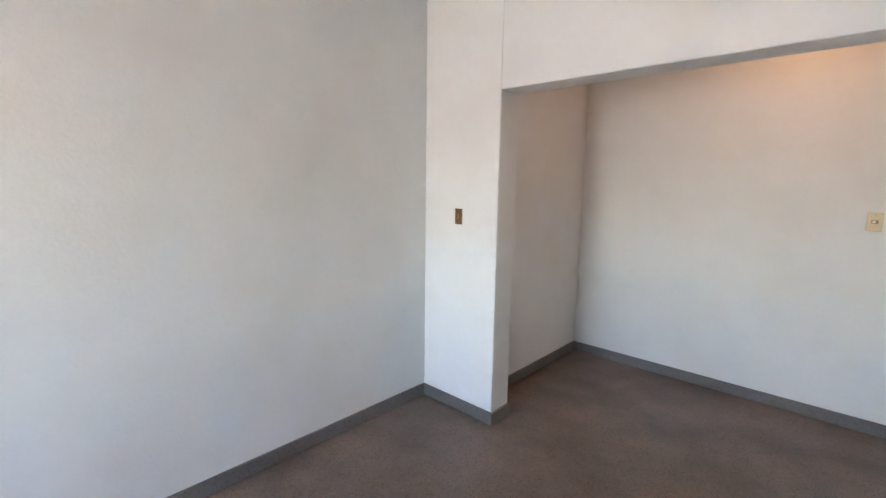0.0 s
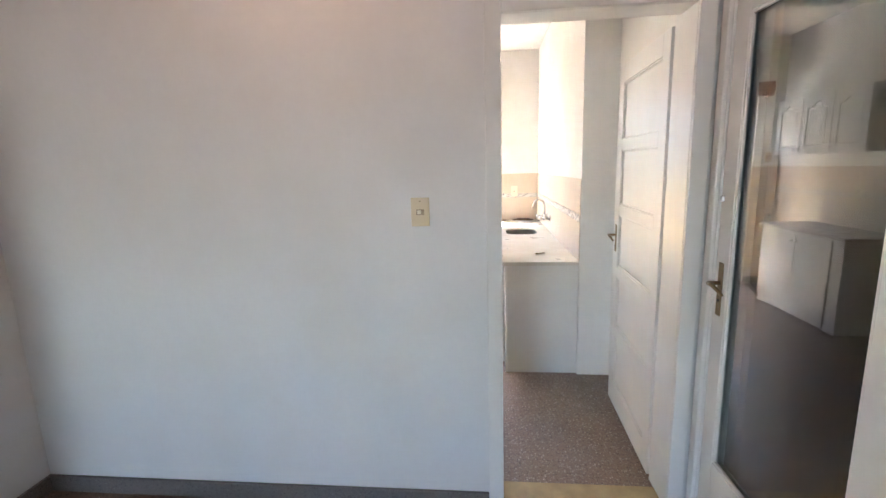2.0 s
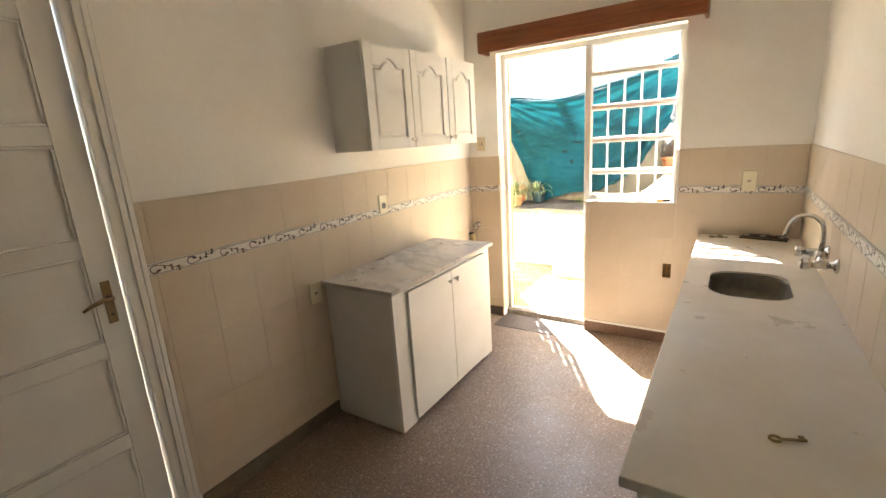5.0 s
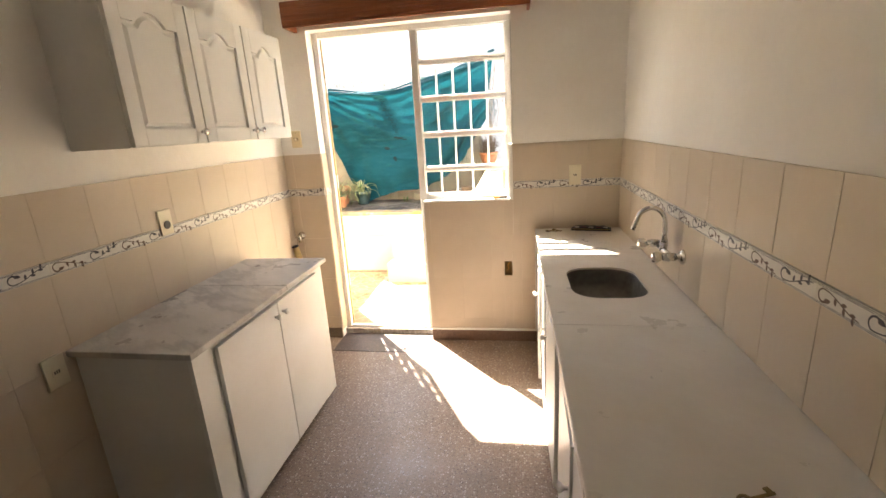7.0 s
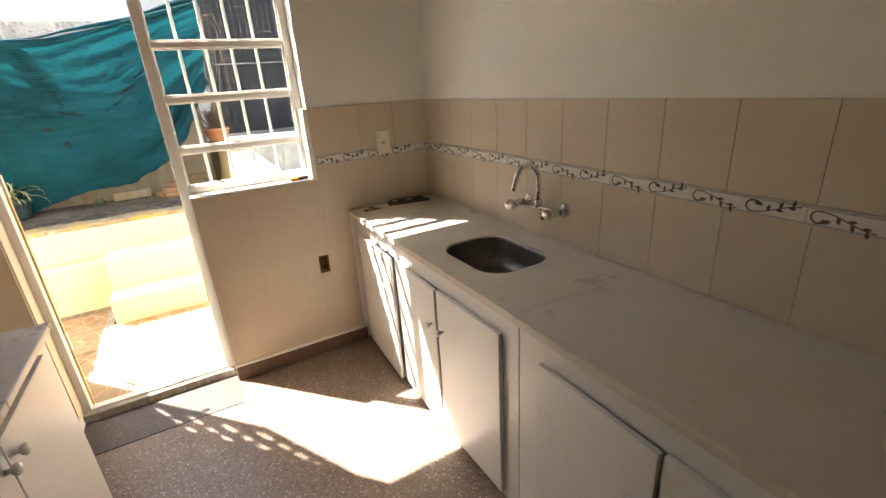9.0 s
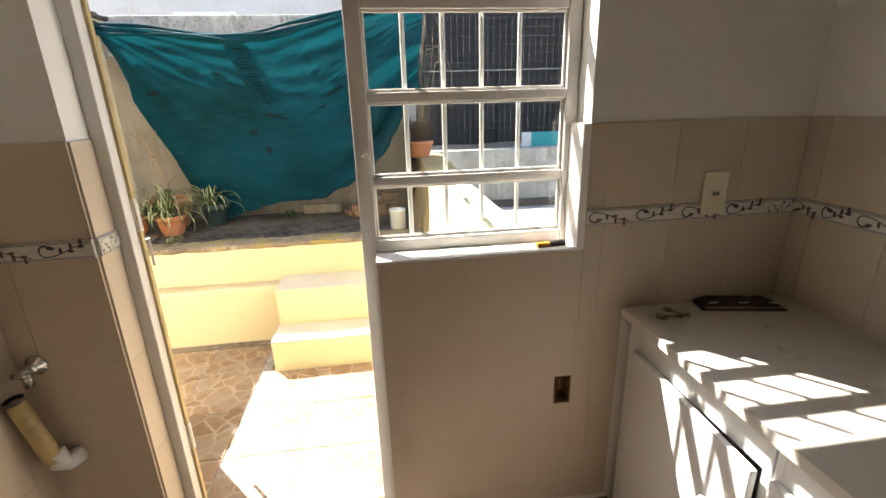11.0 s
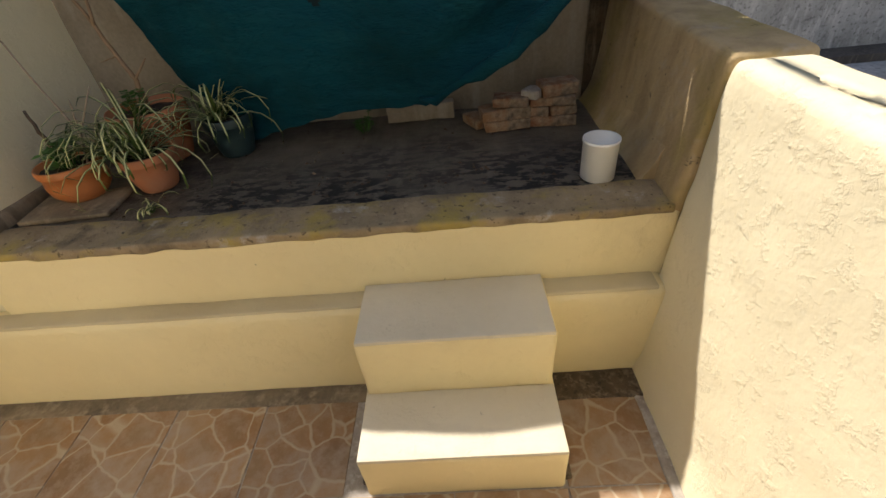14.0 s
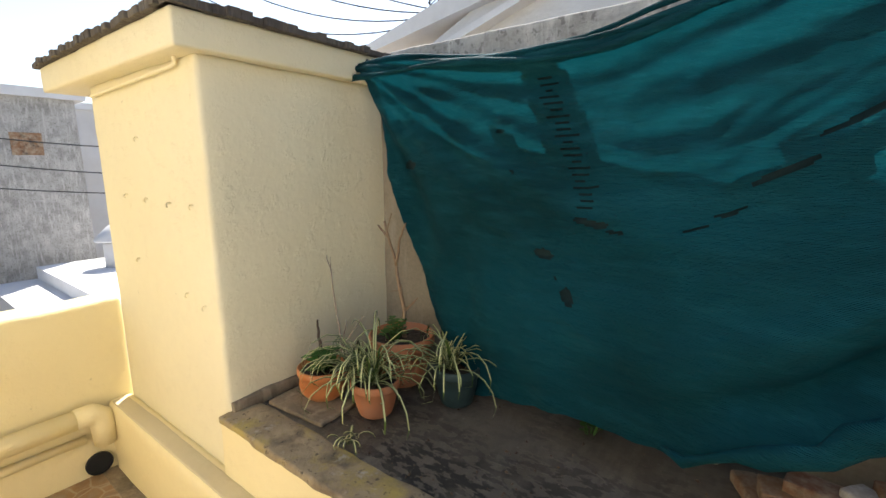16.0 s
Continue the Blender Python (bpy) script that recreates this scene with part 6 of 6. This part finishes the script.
def loose_brick(x, y, z, w, d, h, rz, mat="clay_brick", label="old clay brick with mortar remains in a stack"):
    key = (w, d, h, mat)
    if key not in BR:
        BR[key] = mesh_of("body", rough_block(-w / 2, w / 2, -d / 2, d / 2, 0, h, 0.018, 0.006, w * 50 + h * 90, 0.005), mat, True)
    b = thing("brick", label, "brick", pose(x, y - 0.03 + rng.uniform(-0.012, 0.012), z, 0, 0, rz * 2.2), "bricks stacked in the planter")
    o = new("body", BR[key])
    o.parent = b


for x, y, z, w, d, h, turn in ((0.345, 9.99, 0.0, 0.185, 0.10, 0.040, 2), (0.535, 9.985, 0.0, 0.190, 0.10, 0.042, -2), (0.335, 9.985, 0.041, 0.20, 0.10, 0.046, 4), (0.480, 9.995, 0.043, 0.085, 0.10, 0.038, -6), (0.575, 9.985, 0.043, 0.105, 0.09, 0.034, 3), (0.535, 9.985, 0.082, 0.185, 0.095, 0.036, -3), (0.365, 9.985, 0.088, 0.145, 0.09, 0.040, -5), (0.555, 9.985, 0.119, 0.150, 0.10, 0.050, 4)):
    loose_brick(x, y, PZ + z, w, d, h, turn)
loose_brick(0.455, 9.985, PZ + 0.119, 0.080, 0.07, 0.030, 24, "joint_cement", "small pale lump of old mortar")
loose_brick(0.225, 10.04, PZ, 0.07, 0.12, 0.035, 12)
loose_brick(-0.02, 10.15, PZ, 0.30, 0.05, 0.075, 0, "tan_render", "pale render block at the wall foot")
herb("weed", "small green weed at the wall foot", -0.27, 10.03, PZ, 22, 0.05, 9)

BOWL = (0.815, 10.06, 1.148)
pot("flower_pot", "terracotta bowl on the side wall holding dead stalks", *BOWL, 0.115, 0.130, "terracotta")
r = random.Random(21)
segs = []
for i in range(13):
    a = r.uniform(0, 6.283)
    h = r.uniform(0.55, 1.20)
    lean = r.uniform(0.02, 0.16)
    dx, dy = math.cos(a) * lean * 0.8 + 0.02, math.sin(a) * lean * 0.6
    path = [(dx * 0.3, dy * 0.2, 0), (dx * 0.6 + r.uniform(-0.02, 0.02), dy * 0.5, h * 0.35), (dx * 1.0 + r.uniform(-0.02, 0.03), dy * 0.8, h * 0.7), (dx * 1.2 + 0.02, dy, h)]
    if i % 4 == 0:
        path += [(dx * 1.2 + 0.11, dy, h + 0.03), (dx * 1.2 + 0.15, dy, h - 0.10), (dx * 1.2 + 0.14, dy, h - 0.35)]
    segs.append((path, 0.0036))
twig("dead_plant", "tall bare pale stalks standing in the terracotta bowl", pose(BOWL[0], BOWL[1], BOWL[2] + 0.11), segs, 7, "dry_stalk")
segs = []
for i in range(240):
    a, h, lean = r.uniform(0, 6.283), r.uniform(0.03, 0.25), r.uniform(0.02, 0.15)
    kink = r.uniform(-1.2, 1.2)
    segs.append(([(math.cos(a) * 0.05, math.sin(a) * 0.05, 0), (math.cos(a) * lean * 0.8, math.sin(a) * lean * 0.7, h * 0.8), (math.cos(a + kink) * lean, math.sin(a + kink) * lean * 0.8, h * r.uniform(0.5, 1.15))], r.uniform(0.0015, 0.004)))
twig("dead_plant", "tangled brown dead leaves round the stalks", pose(BOWL[0], BOWL[1], BOWL[2] + 0.10), segs, 8, "dead_leaf")

r = random.Random(33)
litter = thing("leaf_litter", "scattered dry leaves and crumbs on the planter slab", "litter", pose(0, 0, PZ))
litter["kind"] = "stuff"
bm = bmesh.new()
for i in range(150):
    x, y = r.uniform(-1.35, 0.62), (r.uniform(9.43, 9.62) if r.random() < 0.6 else r.uniform(9.62, 10.1))
    a, size = r.uniform(0, 6.283), r.uniform(0.003, 0.011)
    c, d = math.cos(a) * size, math.sin(a) * size
    z = 0.004 + r.uniform(0.0, 0.003)
    low = [bm.verts.new((x + p * c - q * d, y + p * d + q * c, z - 0.004)) for p, q in ((-1, 0), (0, -0.5), (1, 0), (0, 0.5))]
    tip = bm.verts.new((x, y, z + size * 0.4))
    for k in range(4):
        bm.faces.new((low[k], low[(k + 1) % 4], tip))
part("crumbs", bm, "dead_leaf", litter)

# ---- beyond the patio ----
structure("ground", boxes((-400, 400, -300, 400, -3.4, -3.2)), "old_cement", "cement ground far below the terrace", "ground")
structure("neighbour_terrace", boxes((1.02, 9.0, 7.76, 11.4, -3.2, 0.42)), "grey_wall", "grey cement terrace next door", "ground")
structure("neighbour_yard", boxes((0.9, 9.0, 11.6, 13.9, -3.2, 0.40)), "grey_wall", "cement yard beyond the parapet", "ground")
structure("terrace_fillet", boxes((1.0, 9.0, 11.2, 11.42, 0.42, 0.47)), "roof_edge", "dark line along the foot of the terrace wall", "ground")
bm = rough_block(0.9, 9.0, 11.4, 11.6, 0.3, 1.06, 0.12, 0.006, 30.0, 0.02)
structure("neighbour_parapet", bm, "grey_wall", "peeling whitewashed cement parapet", "wall", True)
bm = rough_block(-1.5, 0.70, 10.195, 10.36, 1.955, 2.235, 0.06, 0.006, 31.0, 0.01)
structure("block_wall", bm, "grey_wall", "bare grey cement block wall behind the net", "wall", True)

screen = thing("mesh_screen", "black shade screen on wire mesh next door", "screen", pose(0, 0, 0))
bm = bmesh.new()
cloth_rows = []
for j in range(13):
    row = []
    for i in range(61):
        x, z = 1.0 + 8.0 * i / 60, 1.04 + 3.6 * j / 12
        row.append(bm.verts.new((x, 12.55 + 0.04 * noise.noise((x * 1.4, z * 1.4, 0)), z + 0.03 * noise.noise((x * 2, j, 4)))))
    cloth_rows.append(row)
for j in range(12):
    for i in range(60):
        bm.faces.new((cloth_rows[j][i], cloth_rows[j][i + 1], cloth_rows[j + 1][i + 1], cloth_rows[j + 1][i]))
part("cloth", bm, "dark_net", screen, "", True)
for x in (3.02, 5.6, 8.2):
    bm = boxes((x, x + 0.07, 12.40, 12.46, 0.4, 4.7), bevel=0.004)
    part("post", bm, "clay_brick", screen, "rusty brown steel post")
bm = bmesh.new()
for i in range(100):
    x = 1.0 + i * 0.08
    tube(bm, [(x, 12.47, 1.0), (x, 12.47, 4.6)], 0.0018, 3)
for j in range(34):
    z = 1.03 + j * 0.105
    tube(bm, [(1.0, 12.475, z), (9.0, 12.475, z)], 0.0018, 3)
tube(bm, [(1.0, 12.47, 1.98), (9.0, 12.47, 2.02)], 0.006, 5)
part("wire_mesh", bm, "grey_wall", screen)
sheet = thing("turquoise_sheet", "turquoise panel leaning beyond the parapet", "panel", pose(0, 0, 0))
part("panel", boxes((2.42, 2.84, 12.0, 12.03, 0.40, 1.20), bevel=0.004), "turquoise", sheet)
part("edge", boxes((2.30, 2.42, 11.99, 12.03, 0.40, 1.20), bevel=0.004), "white_plastic", sheet)
structure("neighbour_low_wall", boxes((1.0, 9.0, 12.9, 13.1, 0.0, 1.25)), "far_white", "white low wall beyond the parapet", "wall")


def house(name, label, wall_boxes, roof_bm, windows, wall_mat="far_white"):
    h = thing(name, label, "building", pose(0, 0, 0))
    part("wall", boxes(*wall_boxes), wall_mat, h)
    if roof_bm is not None:
        part("roof", roof_bm, "roof_white", h, "white painted roof")
    for nm, s, mat in windows:
        part(nm, boxes(s), mat, h)
    return h


def wedge(points, y0, y1):
    """A solid with an upright outline of (x, z) between two depths."""
    bm = bmesh.new()
    a = [bm.verts.new((x, y0, z)) for x, z in points]
    b = [bm.verts.new((x, y1, z)) for x, z in points]
    bm.faces.new(a)
    bm.faces.new(b[::-1])
    for i in range(len(a)):
        j = (i + 1) % len(a)
        bm.faces.new((a[i], b[i], b[j], a[j]))
    return bm


gable = house("white_house", "white gabled house behind the block wall", [(-4.4, 3.5, 14.0, 20.0, -3.2, 3.25)], None, [("blind_window", (-2.36, -1.5, 13.985, 14.0, 2.64, 2.97), "white_plastic")])
part("gable_wall", wedge([(-4.6, 3.25), (3.5, 3.25), (3.5, 4.9), (0.4, 5.6), (-3.1, 3.93)], 14.0, 14.3), "far_white", gable)
part("roof", wedge([(-5.75, 3.50), (-5.6, 3.42), (-2.9, 3.86), (0.4, 5.45), (0.4, 5.6), (-3.1, 4.15)], 13.85, 20.0), "roof_white", gable, "white painted sloping roof")
part("roof_edge", wedge([(-5.0, 3.02), (-4.9, 2.95), (-2.0, 3.86), (-2.0, 3.95)], 13.80, 14.0), "roof_white", gable)
left = house("white_house", "stained white house with a rusty window", [(-16.0, -10.0, 6.0, 11.15, -3.2, 2.85)], boxes((-16.2, -9.9, 5.9, 11.3, 2.85, 3.0)), [("window", (-10.0, -9.985, 10.22, 10.63, 1.89, 2.26), "clay_brick")], "grey_wall")
house("white_house", "plain white house farther off", [(-22.0, -13.0, 11.3, 18.0, -3.2, 3.0)], boxes((-22.2, -12.9, 11.2, 18.0, 3.0, 3.15)), [("window", (-13.0, -12.985, 12.4, 13.2, 0.2, 1.0), "dark_net")])
vent = house("roof_terrace", "low white roof terrace with a parapet", [(-9.6, -6.0, 9.6, 12.5, -3.2, -0.15)], boxes((-9.6, -6.0, 10.2, 12.5, -0.15, 0.05)), [])
chim = thing("chimney", "white round chimney with a conical cowl", "chimney", pose(-8.6, 11.05, 0.04))
part("shaft", lathe([(0.16, -0.1), (0.16, 0.40), (0.14, 0.41)], 20), "far_white", chim, "", True)
part("cowl", lathe([(0.27, 0.44), (0.28, 0.47), (0.10, 0.66), (0.05, 0.70), (0.0, 0.72)], 20), "far_white", chim, "", True)
for a in (0, 2.1, 4.2):
    bm = bmesh.new()
    tube(bm, [(0.13 * math.cos(a), 0.13 * math.sin(a), 0.38), (0.15 * math.cos(a), 0.15 * math.sin(a), 0.45)], 0.015, 6)
    part("leg", bm, "far_white", chim)


def cable(label, a, b, sag, rad=0.012):
    c = thing("overhead_cable", label, "cable", pose(0, 0, 0), "overhead cables")
    a, b = Vector(a), Vector(b)
    bm = bmesh.new()
    tube(bm, [a.lerp(b, k / 14) - Vector((0, 0, sag * 4 * (k / 14) * (1 - k / 14))) for k in range(15)], rad, 5)
    part("strand", bm, "cable_black", c)


cable("thin black overhead cable across the houses", (-10.02, 7.0, 2.8), (-5.5, 11.6, 1.9), 0.25, 0.008)
cable("thin black overhead cable across the houses", (-10.02, 7.0, 2.4), (-5.5, 11.6, 1.55), 0.2, 0.008)
cable("thin black overhead cable across the houses", (-10.02, 7.0, 2.0), (-5.5, 11.6, 1.35), 0.2, 0.008)
pole_at = Vector((-4.0, 14.6, 4.0))
for i in range(7):
    cable("black cable looping to the roof pole", (-7.5 - 0.5 * i, 12.0 + 0.2 * i, 5.8 - 0.25 * i), pole_at + Vector((0.06 * i, 0, 0.02 * i)), 0.35 + 0.1 * i, 0.010)
cable("black cable hanging across the white gable", (-2.3, 13.84, 4.35), (-1.3, 14.005, 3.5), 0.05, 0.010)
bundle = thing("cable_bundle", "tangle of black cables on the roof", "cable", pose(*pole_at))
bm = bmesh.new()
for i in range(24):
    pts = [Vector((r.uniform(-0.4, 0.45), r.uniform(-0.1, 0.1), r.uniform(-0.25, 0.3)))]
    for _ in range(5):
        pts.append(pts[-1] + Vector((r.uniform(-0.2, 0.2), 0, r.uniform(-0.14, 0.14))))
    tube(bm, pts, 0.012, 4)
part("strands", bm, "cable_black", bundle)
bm = bmesh.new()
tube(bm, [(0.1, 0.05, -0.6), (0.1, 0.05, 0.6)], 0.03, 8)
part("pole", bm, "cable_black", bundle)
tank = thing("water_tank", "dark round water tank on the roof next door", "tank", pose(1.9, 14.2, 3.2))
part("drum", lathe([(0.42, 0.0), (0.44, 0.05), (0.44, 0.62), (0.40, 0.72), (0.15, 0.80), (0.0, 0.81)], 26), "dark_net", tank, "", True)
part("vent_pipe", lathe([(0.06, 0.0), (0.06, 1.15), (0.0, 1.16)], 12), "dark_net", tank, "", False, pose(0.6, 0.0, 0))

for i, (x, z) in enumerate(((-2.25, 1.55), (-2.02, 1.54), (-1.80, 1.53), (-1.60, 1.53), (-2.05, 1.80), (-1.72, 1.16), (-1.58, 1.13), (-2.2, 1.25))):
    hook = thing("wall_hook", "small painted nail hook in the cream tower", "hook", pose(x, 9.288, z), "nail hooks in the tower")
    bm = bmesh.new()
    tube(bm, [(0, 0.004, 0.010), (0, -0.010, 0.012), (0.002, -0.016, 0.004), (0.002, -0.012, -0.006)], 0.0035, 6)
    part("nail", bm, "cream_wall", hook)
